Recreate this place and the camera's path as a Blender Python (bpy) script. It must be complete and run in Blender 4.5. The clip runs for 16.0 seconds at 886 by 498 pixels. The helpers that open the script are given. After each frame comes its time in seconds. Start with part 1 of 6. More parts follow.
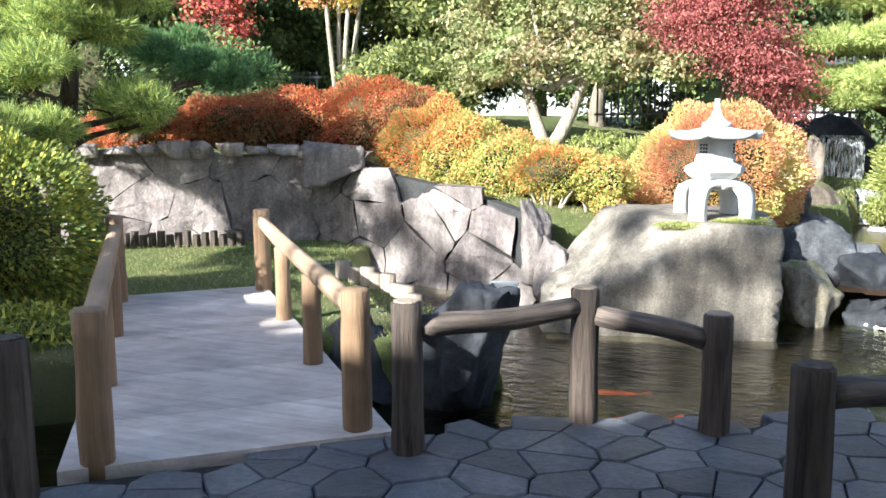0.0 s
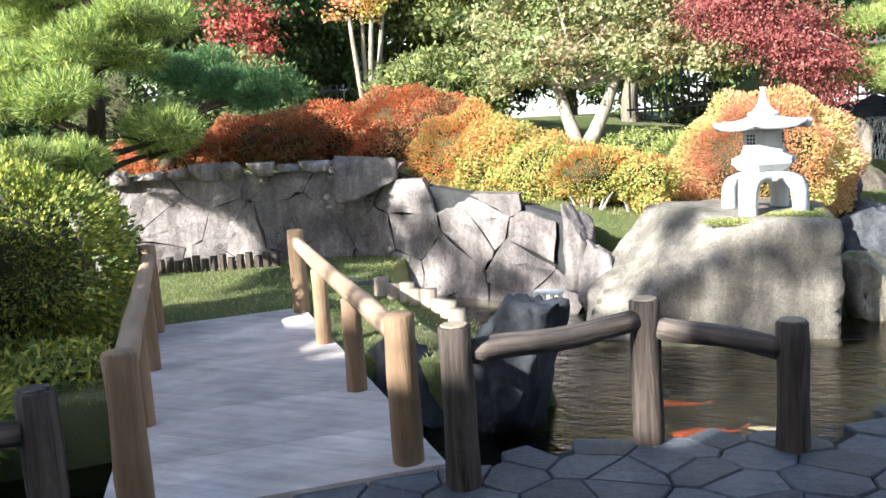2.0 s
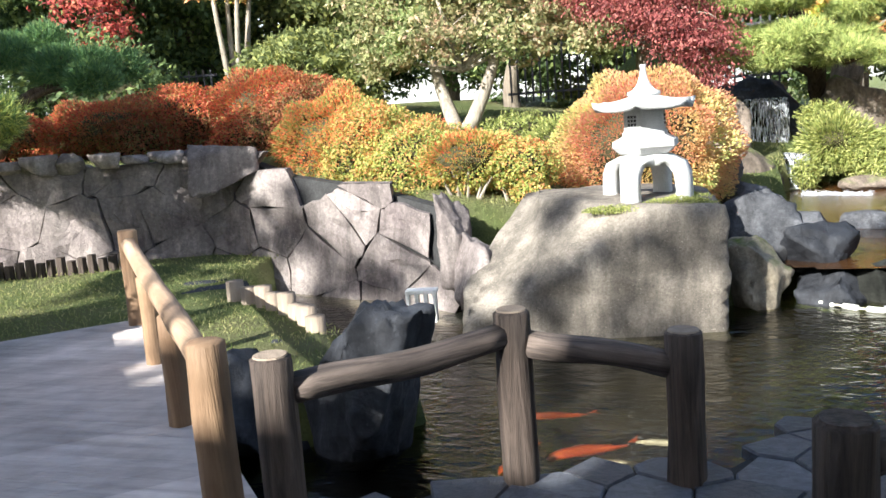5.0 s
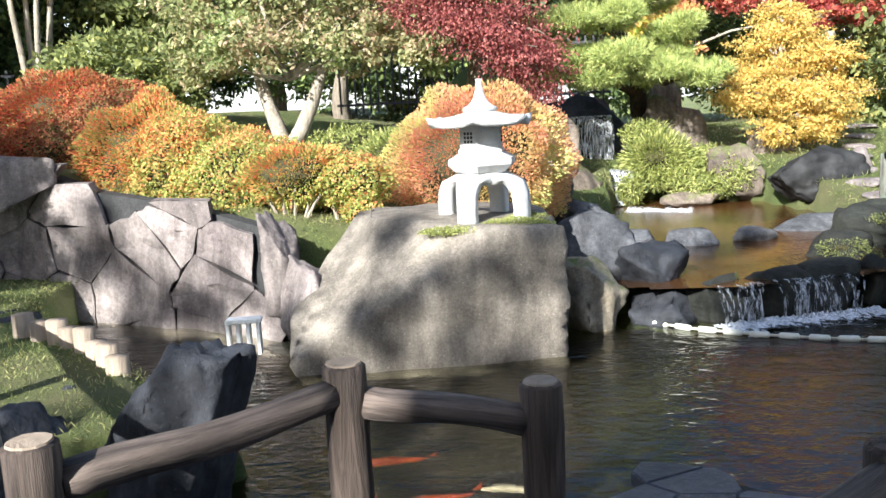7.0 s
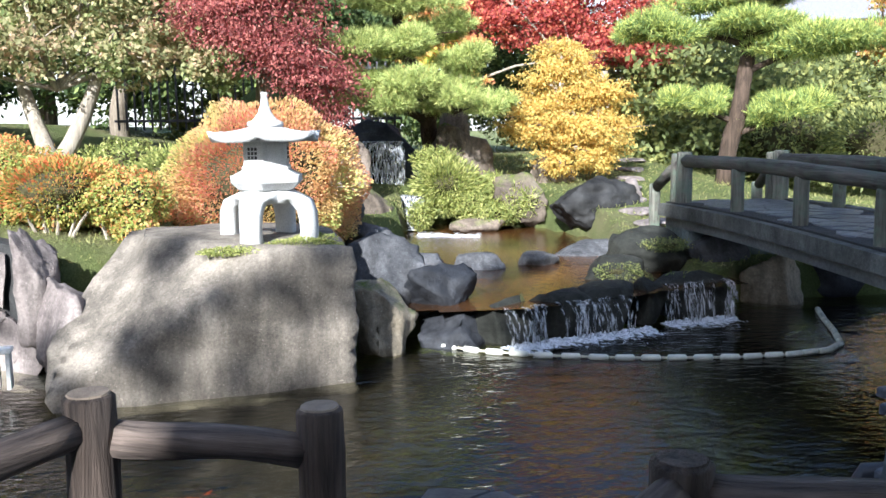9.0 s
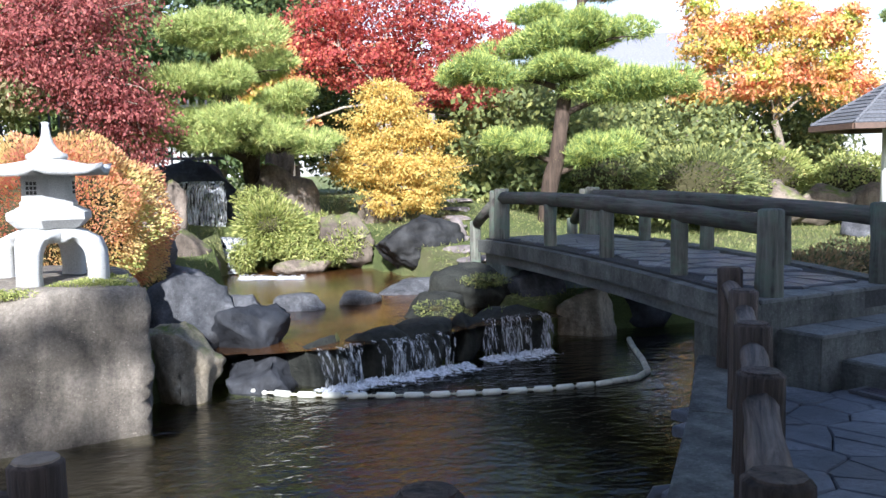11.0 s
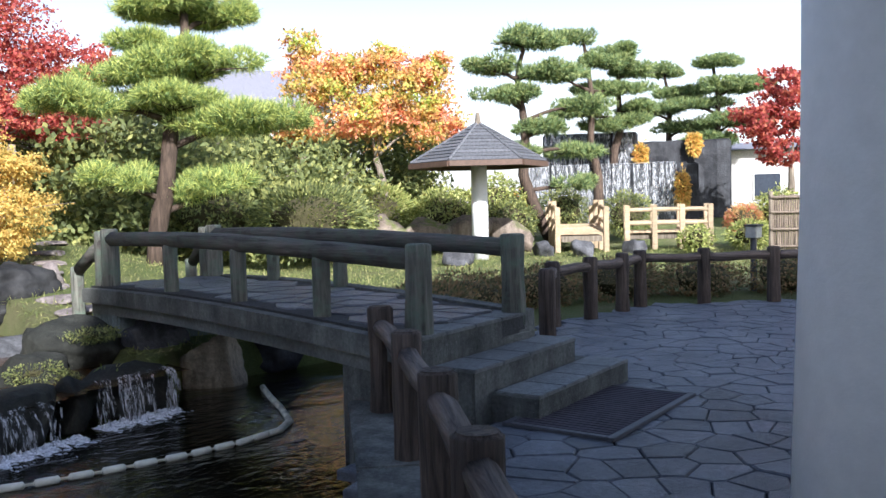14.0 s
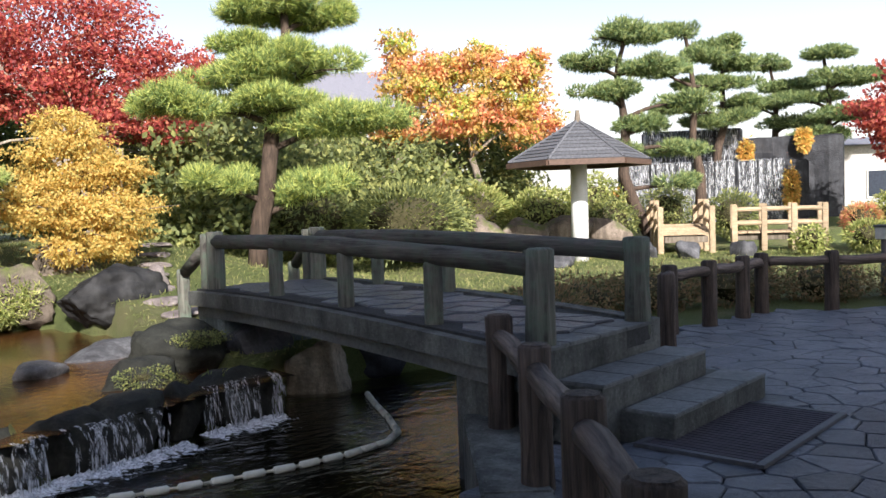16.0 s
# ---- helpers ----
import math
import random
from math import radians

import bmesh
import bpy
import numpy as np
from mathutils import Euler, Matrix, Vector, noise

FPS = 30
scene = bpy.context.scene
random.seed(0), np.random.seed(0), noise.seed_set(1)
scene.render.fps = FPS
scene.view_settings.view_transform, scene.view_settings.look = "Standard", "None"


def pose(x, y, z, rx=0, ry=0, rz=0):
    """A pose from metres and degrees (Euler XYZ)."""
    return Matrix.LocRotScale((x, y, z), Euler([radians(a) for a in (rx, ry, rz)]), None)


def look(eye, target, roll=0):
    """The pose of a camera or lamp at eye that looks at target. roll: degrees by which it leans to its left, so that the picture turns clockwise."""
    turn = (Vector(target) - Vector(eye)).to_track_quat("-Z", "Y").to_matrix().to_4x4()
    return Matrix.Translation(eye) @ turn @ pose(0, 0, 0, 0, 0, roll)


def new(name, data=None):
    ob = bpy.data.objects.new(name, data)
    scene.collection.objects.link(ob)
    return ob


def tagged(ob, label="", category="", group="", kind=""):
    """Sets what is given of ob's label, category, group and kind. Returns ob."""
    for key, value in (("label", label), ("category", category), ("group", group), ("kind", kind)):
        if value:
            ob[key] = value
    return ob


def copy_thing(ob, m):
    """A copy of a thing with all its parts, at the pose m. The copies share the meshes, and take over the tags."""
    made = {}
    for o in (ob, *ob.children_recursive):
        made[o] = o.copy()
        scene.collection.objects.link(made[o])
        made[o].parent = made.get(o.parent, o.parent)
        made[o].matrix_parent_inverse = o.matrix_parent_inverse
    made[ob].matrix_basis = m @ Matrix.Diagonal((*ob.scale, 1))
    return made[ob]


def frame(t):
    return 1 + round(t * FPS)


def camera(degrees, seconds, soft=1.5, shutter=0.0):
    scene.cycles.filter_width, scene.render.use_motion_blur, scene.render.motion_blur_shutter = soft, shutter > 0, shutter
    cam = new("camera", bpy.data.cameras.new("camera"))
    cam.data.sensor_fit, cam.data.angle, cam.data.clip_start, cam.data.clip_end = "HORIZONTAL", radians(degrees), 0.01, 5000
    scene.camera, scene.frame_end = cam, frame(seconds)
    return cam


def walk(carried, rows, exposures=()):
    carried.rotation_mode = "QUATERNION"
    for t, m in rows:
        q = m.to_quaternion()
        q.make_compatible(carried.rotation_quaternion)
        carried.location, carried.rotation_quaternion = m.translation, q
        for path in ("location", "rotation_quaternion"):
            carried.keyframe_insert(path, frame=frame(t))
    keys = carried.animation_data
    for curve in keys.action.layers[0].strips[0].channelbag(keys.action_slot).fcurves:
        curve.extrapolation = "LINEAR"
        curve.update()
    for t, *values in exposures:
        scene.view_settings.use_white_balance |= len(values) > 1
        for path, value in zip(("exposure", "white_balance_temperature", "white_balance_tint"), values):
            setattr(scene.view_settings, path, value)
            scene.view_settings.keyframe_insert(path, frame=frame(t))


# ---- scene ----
cam = camera(54.0, 16.0)

PATH = [
    (0, (2.704, 0.104, 1.647), (1.958, 1.936, 1.356), -0.3),
    (0.5, (2.686, 0.122, 1.661), (1.898, 1.935, 1.357), 0.6),
    (1, (2.645, 0.129, 1.665), (1.764, 1.894, 1.339), -0.8),
    (1.5, (2.602, 0.221, 1.66), (1.705, 1.979, 1.339), -3.9),
    (2, (2.545, 0.356, 1.674), (1.725, 2.159, 1.397), -3.8),
    (2.5, (2.494, 0.482, 1.673), (1.742, 2.311, 1.375), -3.1),
    (3, (2.394, 0.658, 1.655), (1.681, 2.5, 1.339), -3.9),
    (5.5, (2.49, 1.322, 1.602), (2.007, 3.237, 1.29), -4.4),
    (6, (2.37, 1.421, 1.622), (2.13, 3.388, 1.354), -5.2),
    (6.5, (2.302, 1.582, 1.612), (2.145, 3.54, 1.232), -5.2),
    (7, (2.357, 1.77, 1.621), (2.147, 3.733, 1.302), -3.0),
    (7.5, (2.35, 1.799, 1.62), (2.214, 3.765, 1.276), -1.5),
    (8, (2.206, 1.932, 1.6), (2.229, 3.903, 1.261), -1.6),
    (10.5, (2.763, 2.073, 1.437), (3.261, 4.004, 1.275), 0.6),
    (11, (2.719, 2.152, 1.426), (3.335, 4.047, 1.254), -0.8),
    (11.5, (2.66, 2.234, 1.42), (3.421, 4.076, 1.258), -1.8),
    (12, (2.698, 2.365, 1.41), (3.578, 4.153, 1.233), -0.4),
    (12.5, (2.739, 2.5, 1.401), (3.744, 4.221, 1.226), -2.2),
    (13, (2.766, 2.604, 1.396), (3.915, 4.234, 1.254), -0.9),
    (13.5, (2.838, 2.726, 1.408), (4.123, 4.251, 1.255), 0.3),
    (14, (2.815, 2.828, 1.423), (4.198, 4.269, 1.317), -1.5),
    (14.5, (2.771, 2.928, 1.428), (4.171, 4.352, 1.316), -1.2),
    (15, (2.771, 3.004, 1.434), (4.15, 4.445, 1.288), -0.9),
    (15.5, (2.845, 3.127, 1.442), (4.162, 4.626, 1.313), -2.4),
    (16, (2.921, 3.236, 1.439), (4.148, 4.812, 1.339), -1.8),
]
walk(cam, [(t, look(eye, target, roll)) for t, eye, target, roll in PATH],
     exposures=[(0.0, 1.95, 5750, 5), (3.0, 1.85, 5800, 6), (5.5, 1.62, 5950, 8), (8.0, 1.6, 5700, 8), (10.5, 1.47, 5500, 12), (14.5, 1.18, 5750, 13), (16.0, 1.04, 6150, 14)])

# ---- world and sun ----
SUN_ELEVATION = 31.0
SUN_GOES = (0.42, 0.9075)          # the way the sunlight runs over the ground
world = bpy.data.worlds.new("world")
scene.world = world
world.use_nodes = True
wn = world.node_tree.nodes
sky = wn.new("ShaderNodeTexSky")
sky.sky_type = 'NISHITA'
sky.sun_disc = False
sky.sun_elevation = radians(SUN_ELEVATION)
sky.sun_rotation = math.atan2(-SUN_GOES[0], -SUN_GOES[1])
sky.air_density, sky.dust_density, sky.ozone_density = 1.0, 2.5, 1.0
wn["Background"].inputs[1].default_value = 0.063
sky_at = wn.new("ShaderNodeSeparateXYZ")          # autumn haze: thick and white low down, thin overhead
haze_fade = wn.new("ShaderNodeValToRGB")
haze_fade.color_ramp.interpolation = 'EASE'
haze_fade.color_ramp.elements[0].color = (0.9, 0.84, 0.75, 1)
haze_fade.color_ramp.elements[1].position = 0.42
haze_fade.color_ramp.elements[1].color = (0.09, 0.115, 0.16, 1)
haze = wn.new("ShaderNodeMix")
haze.data_type, haze.blend_type, haze.clamp_result = 'RGBA', 'ADD', False
haze.inputs[0].default_value = 9.0
haze.clamp_factor = False
world.node_tree.links.new(wn.new("ShaderNodeTexCoord").outputs["Generated"], sky_at.inputs[0])
world.node_tree.links.new(sky_at.outputs[2], haze_fade.inputs[0])
world.node_tree.links.new(sky.outputs[0], haze.inputs[6])
world.node_tree.links.new(haze_fade.outputs[0], haze.inputs[7])
world.node_tree.links.new(haze.outputs[2], wn["Background"].inputs[0])

sun_data = bpy.data.lights.new("sun", 'SUN')
sun_data.energy, sun_data.angle, sun_data.color = 5.0, radians(0.6), (1.0, 0.93, 0.82)
sun = new("sun", sun_data)
c_el = math.cos(radians(SUN_ELEVATION))
sun.matrix_world = look((0, 0, 30), (SUN_GOES[0] * c_el, SUN_GOES[1] * c_el, 30 - math.sin(radians(SUN_ELEVATION))))

# ---- materials ----


class Mat:
    """A small wrapper for node materials."""

    def __init__(self, name, rough=0.8, metal=0.0, spec=0.3):
        self.m = bpy.data.materials.new(name)
        self.m.use_nodes = True
        self.t = self.m.node_tree
        self.b = self.t.nodes["Principled BSDF"]
        self.b.inputs["Roughness"].default_value = rough
        self.b.inputs["Metallic"].default_value = metal
        self.b.inputs["Specular IOR Level"].default_value = spec
        self.coord = self.t.nodes.new("ShaderNodeTexCoord").outputs["Object"]

    def n(self, kind):
        return self.t.nodes.new(kind)

    def link(self, a, b):
        self.t.links.new(a, b)

    def scaled(self, xyz):
        n = self.n("ShaderNodeMapping")
        n.inputs["Scale"].default_value = xyz
        self.link(self.coord, n.inputs[0])
        return n.outputs[0]

    def noise(self, scale, detail=5, rough=0.6, stretch=None, distort=0.0):
        n = self.n("ShaderNodeTexNoise")
        n.inputs["Scale"].default_value = scale
        n.inputs["Detail"].default_value = detail
        n.inputs["Roughness"].default_value = rough
        n.inputs["Distortion"].default_value = distort
        self.link(self.scaled(stretch) if stretch else self.coord, n.inputs["Vector"])
        return n.outputs["Fac"]

    def ramp(self, fac, stops):
        n = self.n("ShaderNodeValToRGB")
        el = n.color_ramp.elements
        while len(el) < len(stops):
            el.new(0.5)
        for e, (p, c) in zip(el, stops):
            e.position = p
            e.color = (*c, 1) if not isinstance(c, (int, float)) else (c, c, c, 1)
        self.link(fac, n.inputs[0])
        return n.outputs[0]

    def mix(self, fac, a, b, mode='MIX'):
        n = self.n("ShaderNodeMix")
        n.data_type, n.blend_type = 'RGBA', mode
        for value, socket in ((fac, n.inputs[0]), (a, n.inputs[6]), (b, n.inputs[7])):
            if isinstance(value, (int, float)):
                socket.default_value = value
            elif isinstance(value, tuple):
                socket.default_value = (*value, 1)
            else:
                self.link(value, socket)
        return n.outputs[2]

    def color(self, c):
        self.link(c, self.b.inputs["Base Color"])
        return self

    def bump(self, h, strength=0.4, dist=0.02):
        n = self.n("ShaderNodeBump")
        n.inputs["Strength"].default_value, n.inputs["Distance"].default_value = strength, dist
        self.link(h, n.inputs["Height"])
        self.link(n.outputs[0], self.b.inputs["Normal"])
        return self

    def random(self):
        return self.n("ShaderNodeObjectInfo").outputs["Random"]

    def island(self):
        return self.n("ShaderNodeNewGeometry").outputs["Random Per Island"]

    def up(self):
        n = self.n("ShaderNodeSeparateXYZ")
        self.link(self.n("ShaderNodeNewGeometry").outputs["Normal"], n.inputs[0])
        return n.outputs[2]


def stone_mat(name, dark, light, grain=28.0, streak=True, moss=0.0, rough=0.85, per_piece=0.25):
    m = Mat(name, rough)
    big = m.ramp(m.noise(1.7, 6, 0.65), [(0.3, dark), (0.7, light)])
    fine = m.ramp(m.noise(grain, 8, 0.75), [(0.3, 0.55), (0.7, 1.25)])
    c = m.mix(1.0, big, fine, 'MULTIPLY')
    if streak:
        st = m.ramp(m.noise(3.0, 5, 0.6, (2.2, 2.2, 0.5)), [(0.42, 0.5), (0.6, 1.1)])
        c = m.mix(0.6, c, st, 'MULTIPLY')
    spots = m.ramp(m.noise(60, 3, 0.5), [(0.66, 0.0), (0.72, 1.0)])
    c = m.mix(m.mix(0.35, (0, 0, 0), spots), c, tuple(min(0.75, v * 1.9) for v in light))
    if per_piece:
        c = m.mix(1.0, c, m.ramp(m.random(), [(0.0, 1 - per_piece), (1.0, 1 + per_piece)]), 'MULTIPLY')
    if moss:
        mask = m.mix(1.0, m.ramp(m.up(), [(0.45, 0.0), (0.9, 1.0)]), m.ramp(m.noise(2.6, 5), [(0.5 - moss * 0.2, 0.0), (0.58, 1.0)]), 'MULTIPLY')
        c = m.mix(mask, c, m.ramp(m.noise(40, 3), [(0.3, (0.05, 0.075, 0.015)), (0.7, (0.15, 0.19, 0.03))]))
    m.color(c)
    m.bump(m.mix(0.4, m.noise(5, 8, 0.7), m.noise(grain * 1.6, 6, 0.7)), 0.7, 0.05)
    return m.m


def leaf_mat(name, stops, glow=0.48, patch=None):
    """Leaves: a colour per leaf, light shining through thin blades, patches of another colour."""
    m = Mat(name, 0.55, spec=0.25)
    c = m.ramp(m.island(), stops)
    if patch:
        c2 = m.ramp(m.island(), patch)
        c = m.mix(m.ramp(m.noise(0.9, 3), [(0.42, 0.0), (0.6, 1.0)]), c, c2)
    c = m.mix(0.06, m.mix(1.0, c, (1.9, 1.9, 1.85), 'MULTIPLY'), (0.5, 0.53, 0.42))
    m.color(c)
    tr = m.n("ShaderNodeBsdfTranslucent")
    m.link(c, tr.inputs[0])
    mx = m.n("ShaderNodeMixShader")
    mx.inputs[0].default_value = glow
    m.link(m.b.outputs[0], mx.inputs[1])
    m.link(tr.outputs[0], mx.inputs[2])
    m.link(mx.outputs[0], m.t.nodes["Material Output"].inputs[0])
    return m.m


def wood_mat(name, dark, light, axis=2, rough=0.75, grain=1.0, moss=None):
    m = Mat(name, rough)
    stretch = [14, 14, 14]
    stretch[axis] = 0.9
    g = m.noise(1.6 * grain, 7, 0.7, tuple(stretch), 0.6)
    c = m.ramp(g, [(0.32, dark), (0.66, light)])
    c = m.mix(0.8, c, m.ramp(m.noise(2.5, 4), [(0.3, 0.65), (0.7, 1.2)]), 'MULTIPLY')
    c = m.mix(1.0, c, m.ramp(m.random(), [(0.0, 0.85), (1.0, 1.15)]), 'MULTIPLY')
    if moss:
        c = m.mix(m.ramp(m.noise(5, 6, 0.7), [(0.45, 0.0), (0.65, 0.8)]), c, moss)
    m.color(c)
    m.bump(g, 0.9, 0.03)
    return m.m


M_FLAG = stone_mat("flagstone", (0.058, 0.063, 0.08), (0.175, 0.184, 0.21), 22, False, 0.0, 0.4, 0.28)
M_TREAD = stone_mat("tread_stone", (0.1, 0.106, 0.108), (0.25, 0.258, 0.255), 26, False, 0.0, 0.7, 0.15)
M_MORTAR = stone_mat("mortar", (0.03, 0.03, 0.03), (0.06, 0.06, 0.06), 30, False, per_piece=0)
M_WALLSTONE = stone_mat("wall_stone", (0.15, 0.122, 0.12), (0.38, 0.33, 0.305), 24, True, 0.0, 0.85, 0.2)
M_BOULDER = stone_mat("boulder_stone", (0.14, 0.122, 0.102), (0.36, 0.315, 0.26), 45, True, 0.0, 0.85, 0)
M_ROCK = stone_mat("grey_rock", (0.045, 0.046, 0.052), (0.16, 0.162, 0.172), 26, True, 0.0, 0.75, 0.25)
M_MOSSROCK = stone_mat("mossy_rock", (0.012, 0.013, 0.011), (0.05, 0.052, 0.043), 26, True, 0.0, 0.8, 0.2)
M_BLACKROCK = stone_mat("dark_rock", (0.012, 0.013, 0.017), (0.065, 0.069, 0.08), 18, True, 0.0, 0.6, 0.1)
M_BROWNROCK = stone_mat("brown_rock", (0.1, 0.078, 0.06), (0.28, 0.23, 0.185), 20, True, 0.3, 0.85, 0.2)
M_PALEROCK = stone_mat("pale_tan_rock", (0.2, 0.17, 0.12), (0.46, 0.39, 0.29), 20, True, 0.2, 0.85, 0.1)
M_PALECON = stone_mat("blue_grey_concrete", (0.14, 0.17, 0.17), (0.3, 0.35, 0.35), 30, True, 0.0, 0.85, 0.1)
M_LANTERN = stone_mat("granite_white", (0.62, 0.62, 0.61), (0.76, 0.76, 0.75), 120, False, 0, 0.7, 0)
M_CONCRETE = stone_mat("old_concrete", (0.055, 0.058, 0.055), (0.2, 0.205, 0.19), 30, True, 0.0, 0.85, 0.1)
M_PATH = stone_mat("gravel_path", (0.28, 0.25, 0.2), (0.42, 0.38, 0.31), 60, False, 0, 0.95, 0)

M_DECK = wood_mat("pale_boardwalk", (0.47, 0.405, 0.38), (0.64, 0.57, 0.535), 0, 0.8, 0.6)
M_TAN = wood_mat("tan_log", (0.2, 0.12, 0.07), (0.36, 0.235, 0.14), 2, 0.6, 0.35)
M_TANRAIL = wood_mat("tan_rail", (0.25, 0.16, 0.1), (0.44, 0.31, 0.21), 0, 0.6, 0.35)
M_LOG = wood_mat("dark_log", (0.012, 0.009, 0.008), (0.13, 0.098, 0.08), 2, 0.7)
M_LOGRAIL = wood_mat("dark_rail", (0.014, 0.011, 0.01), (0.23, 0.18, 0.152), 0, 0.7)
M_CUT = wood_mat("log_end", (0.22, 0.17, 0.13), (0.36, 0.29, 0.22), 2, 0.8, 0.5)
M_GREENLOG = wood_mat("weathered_bridge_log", (0.05, 0.05, 0.042), (0.22, 0.215, 0.18), 2, 0.8, 1.0, (0.13, 0.18, 0.135))
M_GREENRAIL = wood_mat("weathered_bridge_rail", (0.045, 0.041, 0.037), (0.19, 0.17, 0.15), 1, 0.8, 1.0, (0.095, 0.12, 0.09))
M_BARK = wood_mat("grey_bark", (0.1, 0.08, 0.06), (0.27, 0.23, 0.18), 2, 0.9)
M_PALEBARK = wood_mat("pale_bark", (0.2, 0.17, 0.13), (0.42, 0.37, 0.3), 2, 0.85)
M_PINEBARK = wood_mat("pine_bark", (0.032, 0.023, 0.017), (0.125, 0.088, 0.066), 2, 0.9)
M_BAMBOO = wood_mat("bamboo_fence", (0.13, 0.1, 0.08), (0.26, 0.21, 0.16), 2, 0.7)
M_NEWWOOD = wood_mat("new_timber", (0.34, 0.25, 0.15), (0.5, 0.39, 0.26), 0, 0.65)

g_m = Mat("lawn", 0.95)
g_c = g_m.ramp(g_m.noise(55, 6, 0.8), [(0.3, (0.06, 0.085, 0.025)), (0.7, (0.2, 0.24, 0.075))])
g_c = g_m.mix(g_m.ramp(g_m.noise(0.55, 5), [(0.45, 0.0), (0.65, 0.85)]), g_c, (0.22, 0.2, 0.1))
g_m.color(g_c).bump(g_m.noise(90, 5, 0.8), 1.0, 0.05)
M_GROUND = g_m.m

w_m = Mat("pond_water", 0.0, spec=0.4)
w_m.b.inputs["IOR"].default_value = 1.33
w_m.b.inputs["Transmission Weight"].default_value = 1.0
w_m.color(w_m.ramp(w_m.noise(0.55, 4), [(0.35, (0.18, 0.19, 0.12)), (0.7, (0.3, 0.28, 0.17))]))
w_h = w_m.mix(0.3, w_m.noise(3.4, 3, 0.5, (1.0, 1.7, 1.0), 0.6), w_m.noise(11, 3, 0.5, (1.0, 1.5, 1.0)))
w_m.bump(w_h, 0.6, 0.05)
M_WATER = w_m.m

u_m = Mat("shallow_water", 0.06, spec=0.5)
u_m.color(u_m.ramp(u_m.noise(0.8, 5), [(0.35, (0.03, 0.015, 0.006)), (0.7, (0.11, 0.048, 0.014))]))
u_m.bump(u_m.noise(9, 4, 0.6, None, 0.6), 0.25, 0.03)
M_SHALLOW = u_m.m

f_m = Mat("white_water", 0.5)
f_m.color(f_m.ramp(f_m.noise(24, 5, 0.7, (3, 3, 0.4)), [(0.35, (0.35, 0.37, 0.4)), (0.6, (0.8, 0.82, 0.85))]))
f_m.bump(f_m.noise(40, 4), 0.8, 0.04)
f_t = f_m.n("ShaderNodeBsdfTransparent")
f_x = f_m.n("ShaderNodeMixShader")
f_m.link(f_m.ramp(f_m.noise(13, 5, 0.7, (3, 3, 0.35)), [(0.46, 0.0), (0.68, 0.9)]), f_x.inputs[0])
f_m.link(f_t.outputs[0], f_x.inputs[1])
f_m.link(f_m.b.outputs[0], f_x.inputs[2])
f_m.link(f_x.outputs[0], f_m.t.nodes["Material Output"].inputs[0])
M_FOAM = f_m.m
s_m = Mat("settled_foam", 0.6)
s_m.color(s_m.ramp(s_m.noise(30, 5, 0.7), [(0.3, (0.5, 0.54, 0.6)), (0.6, (0.85, 0.87, 0.9))]))
s_t = s_m.n("ShaderNodeBsdfTransparent")
s_x = s_m.n("ShaderNodeMixShader")
s_m.link(s_m.ramp(s_m.noise(24, 8, 0.75, (1, 1, 1), 1.2), [(0.3, 0.0), (0.6, 0.95)]), s_x.inputs[0])
s_m.link(s_t.outputs[0], s_x.inputs[1])
s_m.link(s_m.b.outputs[0], s_x.inputs[2])
s_m.link(s_x.outputs[0], s_m.t.nodes["Material Output"].inputs[0])
M_SPRAY = s_m.m

r_m = Mat("roof_shingle", 0.7)
r_m.color(r_m.mix(1.0, r_m.ramp(r_m.noise(18, 5), [(0.3, (0.06, 0.062, 0.07)), (0.7, (0.14, 0.143, 0.155))]),
                  r_m.ramp(r_m.random(), [(0.0, 0.8), (1.0, 1.2)]), 'MULTIPLY'))
M_SHINGLE = r_m.m


def plain_mat(name, c, rough=0.6, metal=0.0, vary=0.2):
    m = Mat(name, rough, metal)
    m.color(m.ramp(m.noise(12, 5), [(0.3, tuple(v * (1 - vary) for v in c)), (0.7, tuple(min(0.9, v * (1 + vary)) for v in c))]))
    m.bump(m.noise(70, 4), 0.15, 0.01)
    return m.m


M_PILLAR = plain_mat("white_plaster", (0.78, 0.78, 0.79), 0.55, 0.0, 0.05)
M_FASCIA = plain_mat("brown_fascia", (0.1, 0.062, 0.045))
M_MAT = plain_mat("rubber_mat", (0.075, 0.066, 0.08), 0.9)
M_MATEDGE = plain_mat("mat_frame", (0.08, 0.08, 0.09), 0.5)
M_FLOAT = plain_mat("float_white", (0.6, 0.6, 0.52), 0.7)
M_ROPE = plain_mat("rope", (0.5, 0.47, 0.36), 0.9)
M_PIPE = plain_mat("dark_pipe", (0.06, 0.06, 0.07), 0.4)
M_REDPIPE = plain_mat("red_fitting", (0.5, 0.06, 0.04), 0.4)
M_WHITEPLASTIC = plain_mat("white_plastic", (0.75, 0.75, 0.72), 0.5)
M_KOI_RED = plain_mat("koi_red", (0.26, 0.045, 0.015), 0.4)
M_KOI_WHITE = plain_mat("koi_white", (0.36, 0.32, 0.26), 0.4)
M_FACADE = plain_mat("pale_facade", (0.55, 0.54, 0.52), 0.8)
M_ROOFTILE = plain_mat("grey_tile_roof", (0.2, 0.2, 0.23), 0.6)
M_GLASSDARK = plain_mat("window_glass", (0.05, 0.06, 0.08), 0.08)
M_BED = stone_mat("pond_silt", (0.006, 0.005, 0.003), (0.03, 0.023, 0.011), 14, False, 0.0, 0.9, 0)
